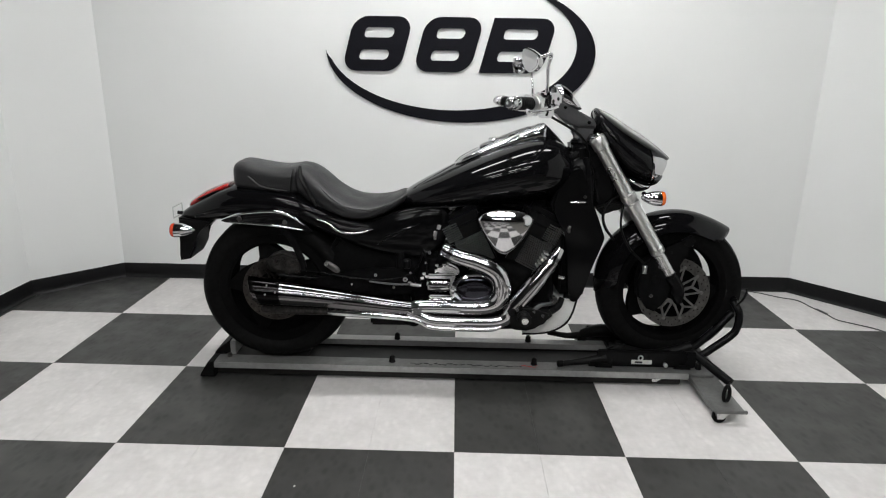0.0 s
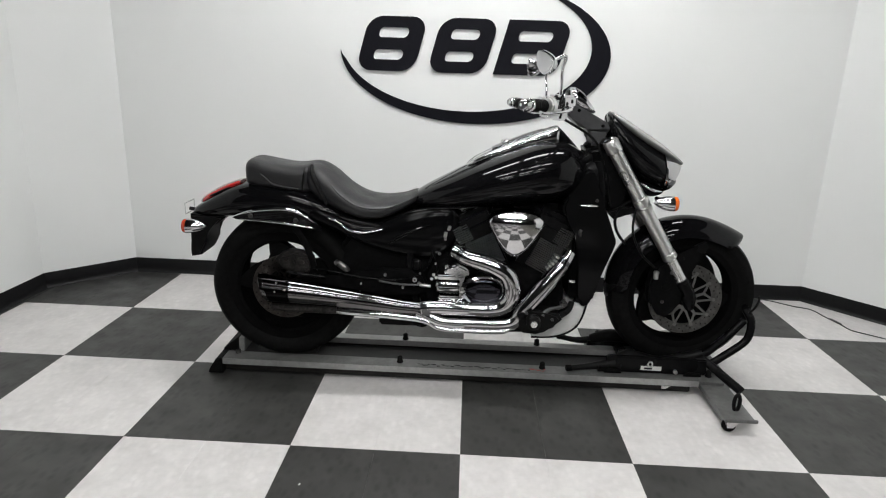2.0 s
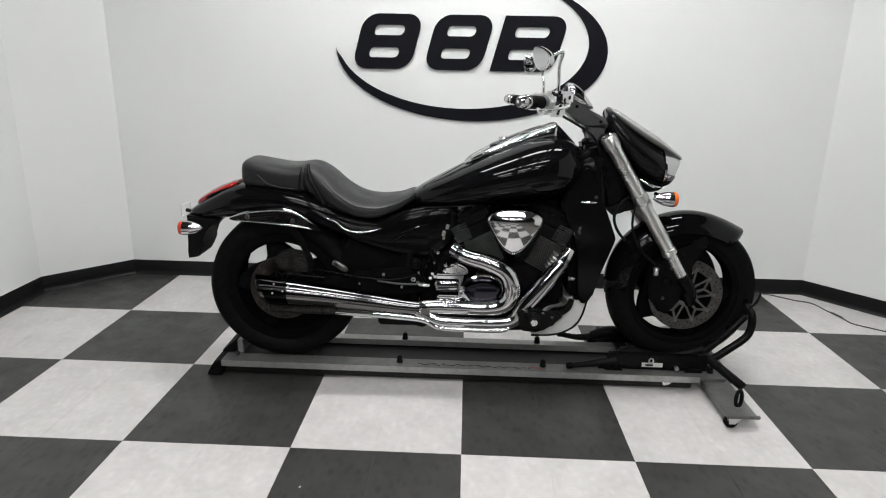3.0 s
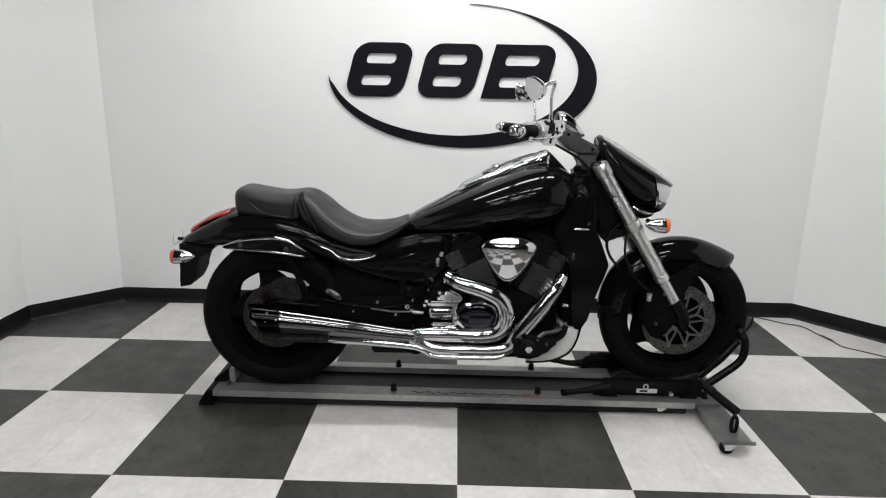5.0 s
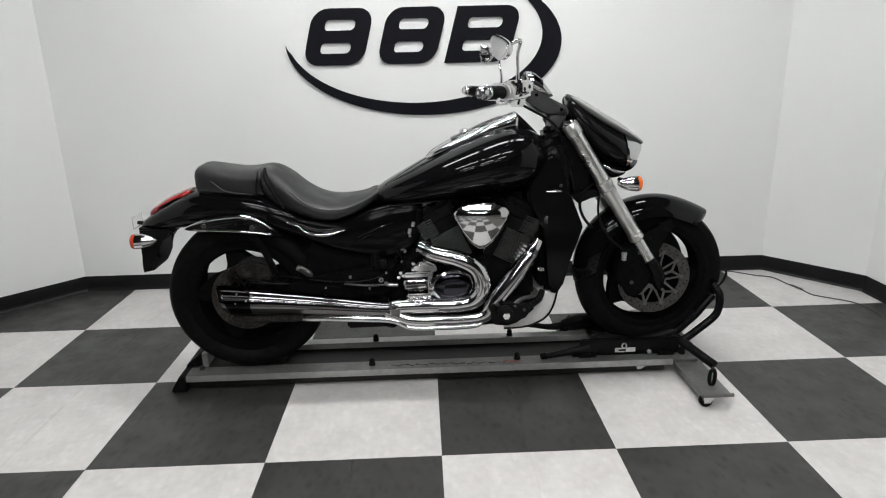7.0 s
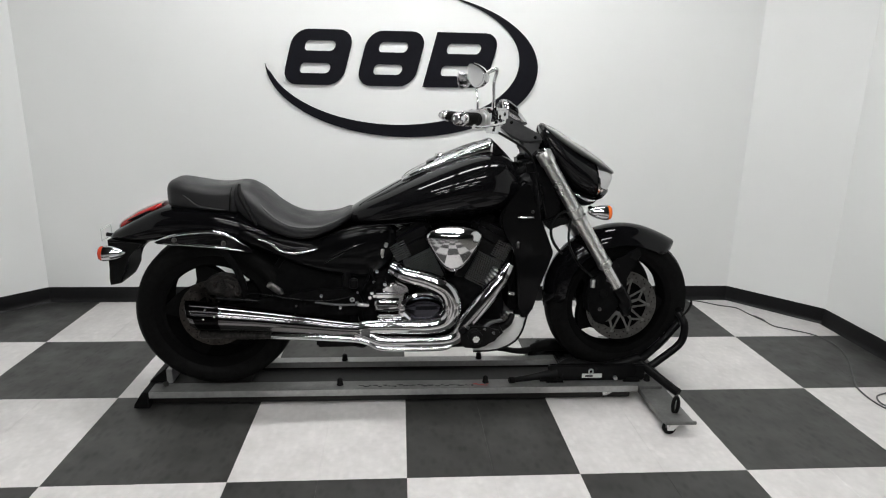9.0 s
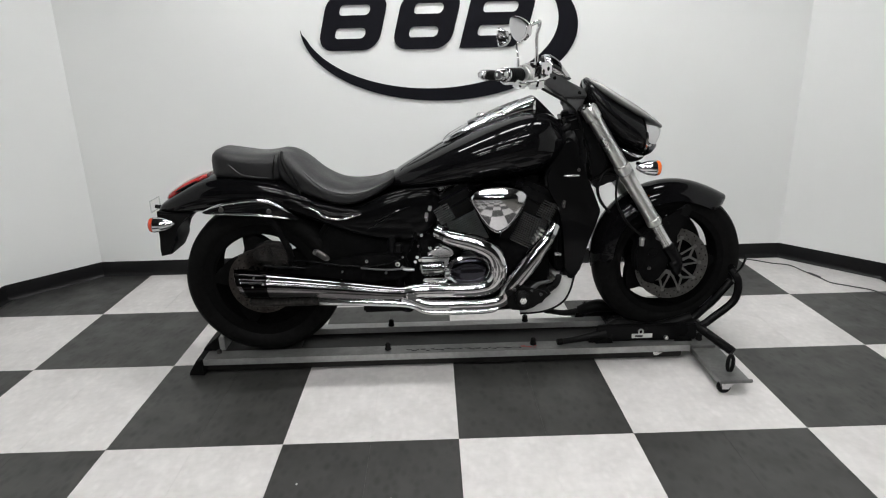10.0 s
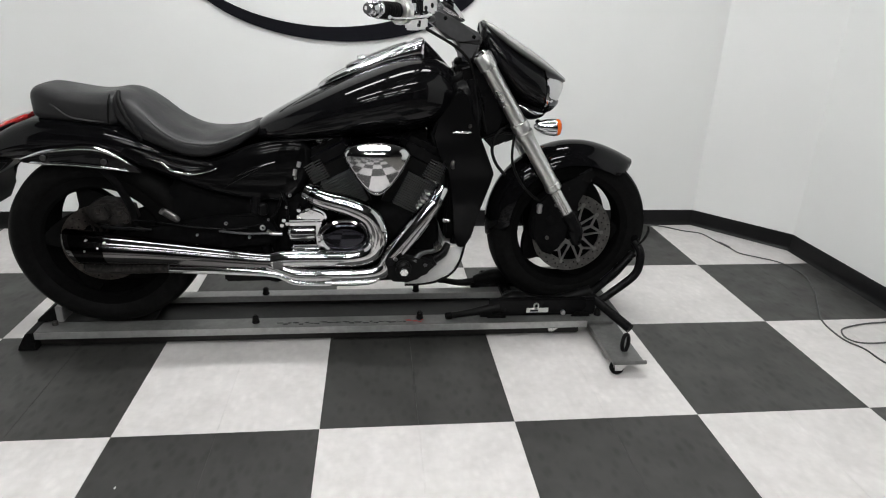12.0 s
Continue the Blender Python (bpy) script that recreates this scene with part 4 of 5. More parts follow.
tip_rings = [[(x, -0.195 + (y + 0.195) * 1.02, zc + (z - zc) * 1.02) for x, y, z in ring] for ring, zc in zip(rings[:-6], np.array(rings[:-6]).mean(axis=1)[:, 2]) if np.mean([v[0] for v in ring]) < 0.066]
bm = bmesh.new()
rings_to(bm, tip_rings, cap=False)
bpart("muffler_tip", bm, M_TIP, "dark chrome end sleeve", muff, sharp=60)
bpart("lower_muffler", tube([(0.245, -0.200, 0.341), (0.235, -0.200, 0.341), (0.10, -0.198, 0.342), (-0.010, -0.194, 0.346), (-0.022, -0.194, 0.347)], [0.012, 0.0175, 0.0185, 0.019, 0.013], 16), M_DIRTY, "dull dark lower pipe")
for px, pz, w in ((0.011, 0.462, 0.2420), (0.006, 0.428, 0.2520), (0.066, 0.452, 0.2420), (0.046, 0.436, 0.2480)):
    bpart("muffler_screw", cyl((px, -w + 0.008, pz), (px, -w - 0.0015, pz), 0.0035, 10), M_FORK, "", muff)
bpart("exhaust_joint", boxed(0.585, 0.66, -0.245, -0.17, 0.325, 0.395, 0.02), M_PIPE, "chrome pipe joint", muff)

for pipe, p, q, r in ((pipe1, (0.745, -0.192, 0.603), (0.768, -0.200, 0.594), 0.034), (pipe2, (1.178, -0.180, 0.585), (1.163, -0.190, 0.565), 0.034)):
    bpart("pipe_clamp", cyl(p, q, r, 24), M_DARKCHROME, "dark chrome clamp", pipe)

# rear bodywork, seat
tail = bpart("rear_fender", loft([(-0.392, 0.708, 0.694, 0.030), (-0.36, 0.735, 0.682, 0.065), (-0.28, 0.785, 0.682, 0.105), (-0.18, 0.830, 0.690, 0.128), (-0.05, 0.846, 0.690, 0.138), (0.08, 0.832, 0.682, 0.142), (0.20, 0.790, 0.662, 0.140), (0.28, 0.75, 0.655, 0.125)], 40, 6, 2.7), M_BLACK, "gloss black rear fender", sharp=60)
bpart("tail_lamp", loft([(-0.358, 0.752, 0.730, 0.020), (-0.335, 0.772, 0.738, 0.046), (-0.27, 0.812, 0.770, 0.064), (-0.205, 0.838, 0.80, 0.062), (-0.178, 0.842, 0.82, 0.045)], 28, 5, 2.5), M_RED, "long red tail lamp lens", tail)
for sy in (-1, 1):
    bpart("lamp_strip", tube([(-0.345, sy * 0.030, 0.750), (-0.300, sy * 0.054, 0.775), (-0.240, sy * 0.0635, 0.803), (-0.190, sy * 0.054, 0.826)], [0.002, 0.005, 0.005, 0.002], 8, 6), M_RIM, "dark moulded strip", tail)
for sy in (-1, 1):
    bpart("side_cover", loft([(0.09, 0.765, 0.715, 0.012, sy * 0.118), (0.16, 0.760, 0.690, 0.030, sy * 0.118), (0.26, 0.725, 0.650, 0.036, sy * 0.122), (0.35, 0.700, 0.610, 0.038, sy * 0.122), (0.44, 0.715, 0.580, 0.038, sy * 0.122), (0.54, 0.755, 0.560, 0.038, sy * 0.122), (0.64, 0.775, 0.555, 0.036, sy * 0.122), (0.71, 0.772, 0.60, 0.030, sy * 0.120), (0.745, 0.745, 0.66, 0.012, sy * 0.118)], 32, 6, 2.3), M_SIDE, "gloss black side cover", sharp=60)
    for run in (((0.453, 0.618), (0.510, 0.652), (0.567, 0.679)), ((0.474, 0.646), (0.550, 0.681), (0.626, 0.705))):
        bpart("side_cover_ridge", tube([(px, sy * (0.1605 - 0.004 * abs(px - 0.54) / 0.09), pz) for px, pz in run], [0.002, 0.005, 0.002], 8, 6), M_BLACK, "")
    bpart("seat_trim", tube([(0.212, sy * 0.160, 0.720), (0.258, sy * 0.164, 0.705), (0.290, sy * 0.166, 0.678), (0.343, sy * 0.167, 0.667), (0.39, sy * 0.167, 0.672), (0.435, sy * 0.165, 0.685)], [0.002, 0.005, 0.006, 0.006, 0.005, 0.002], 10, 6), M_CHROME, "thin chrome seat trim")
    bpart("tank_edge_bead", tube([(0.601, sy * 0.130, 0.765), (0.71, sy * 0.172, 0.783), (0.816, sy * 0.200, 0.796)], [0.002, 0.004, 0.002], 8, 6), M_BLACK, "")
    rail = bpart("grab_rail", plate([(-0.176, 0.712), (-0.10, 0.736), (0.0, 0.748), (0.070, 0.744), (0.125, 0.718), (0.184, 0.676), (0.172, 0.666), (0.09, 0.684), (0.0, 0.694), (-0.10, 0.700), (-0.168, 0.703)], sy * 0.138, sy * 0.156, 0.008, per=3, seg=3), M_BLACK, "blade-shaped black and chrome grab rail", sharp=55)
    bpart("rail_upper_edge", tube([(-0.176, sy * 0.150, 0.713), (-0.10, sy * 0.154, 0.737), (0.0, sy * 0.155, 0.749), (0.070, sy * 0.155, 0.744), (0.125, sy * 0.154, 0.718), (0.184, sy * 0.150, 0.674)], [0.003, 0.007, 0.008, 0.008, 0.006, 0.002], 12, 6), M_CHROME, "rolled chrome edge", rail)
    bpart("rail_lower_edge", tube([(-0.172, sy * 0.150, 0.704), (-0.10, sy * 0.156, 0.701), (0.0, sy * 0.158, 0.695), (0.09, sy * 0.157, 0.684), (0.180, sy * 0.150, 0.668)], [0.003, 0.006, 0.0065, 0.006, 0.002], 12, 6), M_CHROME, "rolled chrome edge", rail)
    for px, pz in ((-0.105, 0.719), (0.078, 0.706)):
        bpart("rail_bolt", cyl((px, sy * 0.150, pz), (px, sy * 0.166, pz), 0.009, 12), M_DISC, "dull steel bolt", rail)

bpart("rider_seat", loft([(0.104, 0.908, 0.840, 0.075), (0.120, 0.927, 0.815, 0.115), (0.166, 0.921, 0.775, 0.145), (0.215, 0.889, 0.752, 0.158), (0.275, 0.834, 0.728, 0.166), (0.345, 0.796, 0.708, 0.168), (0.42, 0.786, 0.712, 0.160), (0.50, 0.796, 0.742, 0.130), (0.555, 0.818, 0.775, 0.090), (0.582, 0.818, 0.795, 0.050)], 40, 6, 2.9), M_VINYL, "black vinyl rider seat, deeply dished", sharp=70)
bpart("seat_piping", tube([(0.190, -0.125, 0.888), (0.235, -0.150, 0.840), (0.29, -0.160, 0.795), (0.35, -0.163, 0.770), (0.43, -0.156, 0.766), (0.50, -0.128, 0.783), (0.555, -0.09, 0.806)], [0.002, 0.004, 0.0045, 0.0045, 0.0045, 0.004, 0.002], 8, 6), M_SEAM, "raised seam")
bpart("seat_piping", tube([(-0.105, -0.100, 0.898), (-0.062, -0.1205, 0.880), (-0.022, -0.124, 0.848), (0.030, -0.1255, 0.836), (0.085, -0.1255, 0.830)], [0.002, 0.003, 0.003, 0.003, 0.002], 8, 6), M_SEAM, "raised seam")
bpart("seat_crease", tube([(0.138, -0.100, 0.925), (0.142, -0.128, 0.898), (0.160, -0.148, 0.862), (0.188, -0.158, 0.812), (0.207, -0.163, 0.776)], [0.006, 0.009, 0.009, 0.008, 0.005], 10, 6), M_MATT, "dark seam between the seats")
bpart("seat_crease", tube([(0.112, -0.108, 0.916), (0.108, -0.1235, 0.890), (0.102, -0.1255, 0.845), (0.100, -0.124, 0.822)], [0.002, 0.0035, 0.0035, 0.002], 8, 6), M_MATT, "dark stitched seam")
bpart("pillion_seat", loft([(-0.140, 0.900, 0.842, 0.060), (-0.135, 0.929, 0.832, 0.096), (-0.108, 0.939, 0.826, 0.114), (-0.040, 0.928, 0.820, 0.122), (0.028, 0.918, 0.812, 0.124), (0.080, 0.919, 0.806, 0.122), (0.118, 0.924, 0.806, 0.114), (0.132, 0.916, 0.815, 0.09)], 40, 6, 3.8), M_VINYL, "black vinyl pillion pad", sharp=70)

# tail bracket
bpart("plate_bracket", plate([(-0.385, 0.700), (-0.30, 0.690), (-0.235, 0.692), (-0.262, 0.668), (-0.292, 0.650), (-0.318, 0.632), (-0.322, 0.575), (-0.350, 0.522), (-0.392, 0.514), (-0.394, 0.540), (-0.386, 0.620)], -0.085, 0.085, 0.008), M_MATT, "black plate bracket")
bm = bmesh.new()
for y0, y1, z0, z1 in ((-0.05, 0.05, 0.734, 0.738), (-0.05, 0.05, 0.688, 0.692), (-0.05, -0.046, 0.692, 0.734), (0.046, 0.05, 0.692, 0.734)):
    box(bm, -0.419, -0.416, y0, y1, z0, z1)
bpart("plate_holder", bm, M_CLEAR, "thin clear-plastic plate surround, empty")
bpart("plate_stay", tube([(-0.418, 0, 0.705), (-0.40, 0, 0.703), (-0.37, 0, 0.70)], 0.008, 8), M_MATT, "")

# swing arm, rear brake, lower frame cover, foot controls
bm = bmesh.new()
for sy in (-1, 1):
    plate([(0.0, 0.425), (0.10, 0.455), (0.30, 0.49), (0.55, 0.52), (0.62, 0.46), (0.58, 0.40), (0.30, 0.40), (0.10, 0.375), (0.0, 0.37)], sy * 0.132, sy * 0.160, 0.01, per=2, bm=bm)
bpart("swing_arm", bm, M_UNDER, "black swing arm")
bm = plate([(0.30, 0.66), (0.42, 0.60), (0.60, 0.58), (0.72, 0.60), (0.72, 0.36), (0.62, 0.33), (0.45, 0.36), (0.33, 0.42), (0.24, 0.52)], -0.125, 0.125, 0.02, per=2)
bpart("frame_cover", bm, M_UNDER, "black lower frame cover")
cal = bpart("rear_caliper", plate([(0.000, 0.500), (-0.014, 0.536), (0.006, 0.556), (0.045, 0.572), (0.090, 0.566), (0.138, 0.544), (0.146, 0.498), (0.112, 0.470), (0.078, 0.462), (0.040, 0.478)], -0.150, -0.085, 0.010), M_DIRTY, "grimy black rear brake caliper")
bpart("caliper_bridge", plate([(0.012, 0.512), (0.018, 0.548), (0.062, 0.562), (0.078, 0.520), (0.060, 0.498), (0.030, 0.498)], -0.166, -0.140, 0.008), M_DIRTY, "", cal)
bpart("caliper_bridge", plate([(0.088, 0.488), (0.084, 0.545), (0.118, 0.548), (0.136, 0.520), (0.128, 0.488)], -0.164, -0.140, 0.008), M_DIRTY, "", cal)
bpart("caliper_pin", tube([(0.040, -0.168, 0.486), (0.09, -0.170, 0.480), (0.15, -0.170, 0.476), (0.20, -0.168, 0.470)], 0.008, 10), M_SATIN, "", cal)
for px, pz in ((0.036, 0.538), (0.104, 0.530), (0.120, 0.500)):
    bpart("caliper_bolt", cyl((px, -0.158, pz), (px, -0.172, pz), 0.008, 6), M_DISC_R, "dull steel bolt", cal)
bpart("fender_stay", tube([(0.060, -0.135, 0.676), (0.092, -0.146, 0.642), (0.118, -0.150, 0.596), (0.139, -0.152, 0.540), (0.144, -0.150, 0.470)], [0.014, 0.014, 0.014, 0.014, 0.012], 12, 6, flat=0.5), M_UNDER, "black fender stay")
peg = bpart("pillion_peg", tube([(0.240, -0.176, 0.543), (0.252, -0.180, 0.538), (0.268, -0.184, 0.529), (0.288, -0.186, 0.516), (0.299, -0.186, 0.508)], [0.008, 0.013, 0.014, 0.013, 0.007], 14, flat=0.7), M_DISC, "folded steel pillion footpeg")
bpart("peg_hinge", cyl((0.246, -0.165, 0.541), (0.246, -0.196, 0.541), 0.0075, 10), M_SPIDER, "", peg)
bpart("peg_rubber", boxed(0.262, 0.294, -0.193, -0.186, 0.510, 0.524, 0.003, Matrix.Translation((0.278, 0, 0.517)) @ pose(0, 0, 0, 0, 32, 0) @ Matrix.Translation((-0.278, 0, -0.517))), M_GREY, "grey peg pad", peg)
bm = bmesh.new()
for px, pz, r in ((0.445, 0.488, 0.008), (0.568, 0.470, 0.013), (0.610, 0.450, 0.008), (0.590, 0.500, 0.006), (0.520, 0.436, 0.007), (0.345, 0.447, 0.005), (0.668, 0.588, 0.008), (0.69, 0.65, 0.007), (0.655, 0.545, 0.007)):
    lathe([(r * 0.35, -0.003), (r * 0.6, -0.004), (r * 0.75, -0.002), (r * 0.75, 0.004), (r * 0.35, 0.004)], 14, pose(px, -0.164, pz), bm)
tagged(bpart("frame_bolt", bm, M_FORK, "bare metal bolts"), kind="stuff")
bm = bmesh.new()
tube([(0.12, -0.150, 0.500), (0.22, -0.166, 0.498), (0.36, -0.168, 0.475), (0.50, -0.166, 0.470), (0.60, -0.160, 0.505), (0.64, -0.150, 0.58)], 0.0045, 8, bm=bm)
tube([(0.60, -0.165, 0.44), (0.64, -0.172, 0.47), (0.66, -0.165, 0.53), (0.64, -0.150, 0.60)], 0.006, 8, bm=bm)
tube([(0.53, -0.160, 0.315), (0.575, -0.165, 0.275), (0.615, -0.165, 0.268), (0.640, -0.160, 0.300)], 0.005, 8, bm=bm)
bpart("brake_line", bm, M_SATIN, "black brake and breather lines")
bpart("fluid_reservoir", tube([(0.575, -0.168, 0.520), (0.575, -0.168, 0.526), (0.575, -0.168, 0.556), (0.575, -0.168, 0.562)], [0.010, 0.017, 0.017, 0.010], 16, smooth=False), M_SATIN, "small black fluid reservoir")
bpart("rear_brake_rod", tube([(0.42, -0.168, 0.462), (0.52, -0.172, 0.452), (0.62, -0.172, 0.455)], [0.004, 0.005, 0.004], 8), M_GREY, "dull metal linkage rod")
bpart("shift_spindle", tube([(0.585, -0.160, 0.455), (0.600, -0.174, 0.452), (0.635, -0.176, 0.450)], [0.008, 0.007, 0.006], 10), M_FORK, "silver spindle")
bpart("wiring_box", boxed(0.42, 0.62, -0.16, -0.05, 0.262, 0.305, 0.008), M_MATT, "black underside box")
peg = bpart("peg_bracket", plate([(0.985, 0.365), (0.996, 0.388), (1.042, 0.393), (1.098, 0.380), (1.163, 0.372), (1.178, 0.347), (1.142, 0.316), (1.107, 0.290), (1.074, 0.280), (1.022, 0.284), (0.990, 0.317)], -0.250, -0.10, 0.012), M_MATT, "black cast footpeg bracket")
bpart("bracket_arm", tube([(1.165, -0.20, 0.352), (1.205, -0.19, 0.372), (1.225, -0.17, 0.400)], [0.020, 0.016, 0.012], 12), M_SATIN, "", peg)
bpart("bracket_lug", cyl((1.008, -0.245, 0.366), (1.008, -0.262, 0.366), 0.016, 16), M_SATIN, "", peg)
for px, pz in ((1.135, 0.352), (1.030, 0.376)):
    bpart("bracket_bolt", cyl((px, -0.246, pz), (px, -0.256, pz), 0.007, 6), M_GREY, "", peg)
bm = cyl((1.056, -0.20, 0.348), (1.056, -0.300, 0.348), 0.026, 16)
for k in range(4):
    cyl((1.056, -0.262 - 0.010 * k, 0.348), (1.056, -0.267 - 0.010 * k, 0.348), 0.029, 16, bm)
foot_peg = bpart("footpeg", bm, M_MATT, "black forward footpeg")
bpart("footpeg_end", cyl((1.056, -0.298, 0.348), (1.056, -0.309, 0.348), 0.0150, 6), M_ALU, "silver end bolt", foot_peg)
ped = bpart("brake_pedal", tube([(1.096, -0.245, 0.364), (1.108, -0.240, 0.380), (1.130, -0.232, 0.391), (1.160, -0.224, 0.394), (1.178, -0.220, 0.398)], [0.011, 0.010, 0.008, 0.008, 0.010], 10, flat=0.7), M_GREY, "dull metal brake pedal")
bpart("pedal_pad", boxed(1.168, 1.196, -0.236, -0.190, 0.394, 0.424, 0.009), M_DISC, "worn steel pedal pad", ped)

# hoses
bm = bmesh.new()
tube([(1.455, -0.085, 0.825), (1.405, -0.105, 0.800), (1.382, -0.115, 0.745), (1.398, -0.115, 0.690), (1.440, -0.10, 0.640)], 0.006, 8, bm=bm)
tube([(1.46, -0.12, 0.80), (1.455, -0.135, 0.70), (1.50, -0.135, 0.61), (1.57, -0.12, 0.545)], 0.005, 8, bm=bm)
tube([(1.05, -0.28, 1.18), (1.16, -0.18, 1.13), (1.27, -0.13, 1.06), (1.32, -0.10, 0.95), (1.36, -0.10, 0.80)], 0.005, 8, bm=bm)
bpart("brake_hose", bm, M_MATT, "black brake hoses")
bm = bmesh.new()
cyl((1.575, -0.125, 0.50), (1.575, -0.125, 0.535), 0.010, 12, bm)
cyl((1.575, -0.125, 0.525), (1.575, -0.125, 0.532), 0.013, 6, bm)
bpart("hose_union", bm, M_FORK, "silver hose union")
bpart("shroud_clip", cyl((1.203, -0.174, 0.494), (1.228, -0.174, 0.491), 0.007, 12), M_ALU, "small silver clip")
bpart("shroud_clip", tube([(1.236, -0.172, 0.712), (1.231, -0.176, 0.700), (1.235, -0.172, 0.684)], [0.006, 0.008, 0.005], 10), M_DISC, "small dull metal clip")


# ---- the dolly under the motorcycle ----
dolly = thing("motorcycle_dolly", pose(0, 0, 0), "long low grey steel motorcycle dolly on castors", "dolly")
DX0, DX1 = -1.05, 1.005


def rail(y0, y1, steel):
    bm = bmesh.new()
    prof = [(y0, 0.075), (y1, 0.075), (y1, 0.050), (y1 - 0.004, 0.050), (y1 - 0.004, 0.071), (y0 + 0.004, 0.071), (y0 + 0.004, 0.048), (y0, 0.048)]
    rings_to(bm, [[(x, y, z) for y, z in prof] for x in (DX0, DX1)])
    es = [e for e in bm.edges if abs(e.verts[0].co.x - e.verts[1].co.x) > 1]
    bmesh.ops.bevel(bm, geom=es, offset=0.0015, segments=2, affect="EDGES")
    return part("deck_rail", bm, steel, dolly, "grey painted steel rail with eased edges")


front_rail = rail(0.512, 0.590, M_GALV)
# thin facing, coloured lighter than the top as the lamps strike it
part("rail_lip", boxed(DX0, DX1, 0.5085, 0.5118, 0.0480, 0.0752, 0.001), M_LIP, front_rail, "rail's front face in paler grey, lamplight put into its colour")
rail(0.782, 0.836, M_LIP)
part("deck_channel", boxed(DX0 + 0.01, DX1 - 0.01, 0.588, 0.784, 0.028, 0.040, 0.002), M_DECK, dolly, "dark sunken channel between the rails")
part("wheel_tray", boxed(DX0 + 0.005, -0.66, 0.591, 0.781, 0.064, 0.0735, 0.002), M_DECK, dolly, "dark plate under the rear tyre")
# dark strips set back below the rails in place of the shaded floor gap
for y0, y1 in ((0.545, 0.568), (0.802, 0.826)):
    part("base_runner", boxed(DX0 - 0.01, DX1 - 0.02, y0, y1, 0.004, 0.0475, 0.004), M_RAIL_SHADE, dolly, "dark strip standing in for the shade under the rail")
part("tray_stop", boxed(-1.004, -0.980, 0.592, 0.775, 0.0742, 0.136, 0.002), M_LIP, dolly, "light grey wheel stop plate")
part("stop_wedge", plate([(-1.078, 0.0742), (-1.076, 0.082), (-1.012, 0.134), (-1.0045, 0.134), (-1.0045, 0.0742)], 0.600, 0.800, 0.002), M_RUBBER, dolly, "black rubber wedge")
part("end_ramp", plate([(-1.116, 0.003), (-1.112, 0.018), (-1.080, 0.070), (-1.052, 0.073), (-1.052, 0.003)], 0.508, 0.842, 0.004), M_RUBBER, dolly, "black rubber end ramp")
for x in (-1.02, -0.30, 0.345, 0.96):
    for y in (0.620, 0.80):
        part("pad_foot", boxed(x - 0.03, x + 0.03, y - 0.02, y + 0.02, 0.0, 0.014, 0.004), M_MATT, dolly, "")
for x, y in ((-0.277, 0.555), (-0.277, 0.800), (0.345, 0.562), (0.345, 0.806), (1.060, 0.560)):
    bm = lathe([(0.0, 0.0), (0.013, 0.0), (0.015, 0.003), (0.012, 0.012), (0.012, 0.026), (0.006, 0.032), (0.0, 0.032)], 16, close=False)
    bmesh.ops.transform(bm, matrix=pose(x, y, 0.0745, 90, 0, 0), verts=bm.verts)
    part("deck_knob", bm, M_MATT, dolly, "black deck knob")
for x, y in ((-1.000, 0.570),):
    part("deck_bolt", cyl((x, y, 0.06), (x, y, 0.090), 0.011, 8), M_DISC, dolly, "dull steel bolt")
clip = part("rail_clip", cyl((0.858, 0.509, 0.043), (0.858, 0.530, 0.043), 0.010, 12), M_ALU, dolly, "silver locking clip")
part("clip_tab", plate([(0.846, 0.050), (0.890, 0.050), (0.880, 0.044), (0.866, 0.034), (0.850, 0.034)], 0.505, 0.508, 0.001), M_ALU, clip)
# worn lettering on the front rail: plain bars
x = -0.20
for k in range(30):
    w = random.uniform(0.006, 0.030)
    y = 0.545 + random.uniform(-0.010, 0.006)
    bm = plate([(0, 0), (w, random.uniform(-0.002, 0.002)), (w * 0.9, random.uniform(0.003, 0.012)), (w * 0.2, random.uniform(0.002, 0.010))], 0.0, 0.0004, 0.0)
    bmesh.ops.transform(bm, matrix=pose(x, y, 0.0757, 90, 0, 0), verts=bm.verts)
    part("rail_marking", bm, M_LABELRED if k > 24 else M_DECK, dolly, "worn illegible marking")
    x += w * random.uniform(0.6, 1.1) + 0.001

# outrigger with castor
arm = part("outrigger", boxed(1.012, 1.125, 0.235, 1.10, 0.052, 0.0605, 0.002), M_GALV, dolly, "grey cross plate")
part("rail_end_cap", boxed(1.007, 1.110, 0.505, 0.595, 0.0612, 0.0740, 0.002), M_GALV, arm, "")
part("outrigger_lip", boxed(1.010, 1.135, 0.228, 0.238, 0.048, 0.062, 0.002), M_GALV, arm, "")
part("outrigger_web", boxed(1.016, 1.030, 0.24, 1.09, 0.030, 0.0515, 0.002), M_GALV, arm, "")
for y in (0.252, 1.075):
    bm = lathe([(0.008, -0.010), (0.024, -0.010), (0.026, -0.006), (0.026, 0.006), (0.024, 0.010), (0.008, 0.010)], 24)
    bmesh.ops.translate(bm, vec=(1.035, y, 0.026), verts=bm.verts)
    castor = part("castor", bm, M_RUBBER, dolly, "small black castor wheel")
    bm = bmesh.new()
    for dy in (-0.015, 0.012):
        plate([(1.025, 0.020), (1.048, 0.020), (1.075, 0.0515), (1.020, 0.0515)], y + dy, y + dy + 0.003, 0.0, bm=bm)
    cyl((1.035, y - 0.017, 0.026), (1.035, y + 0.017, 0.026), 0.005, 8, bm)
    part("castor_fork", bm, M_FORK, castor, "zinc castor fork")
bm = bmesh.new()
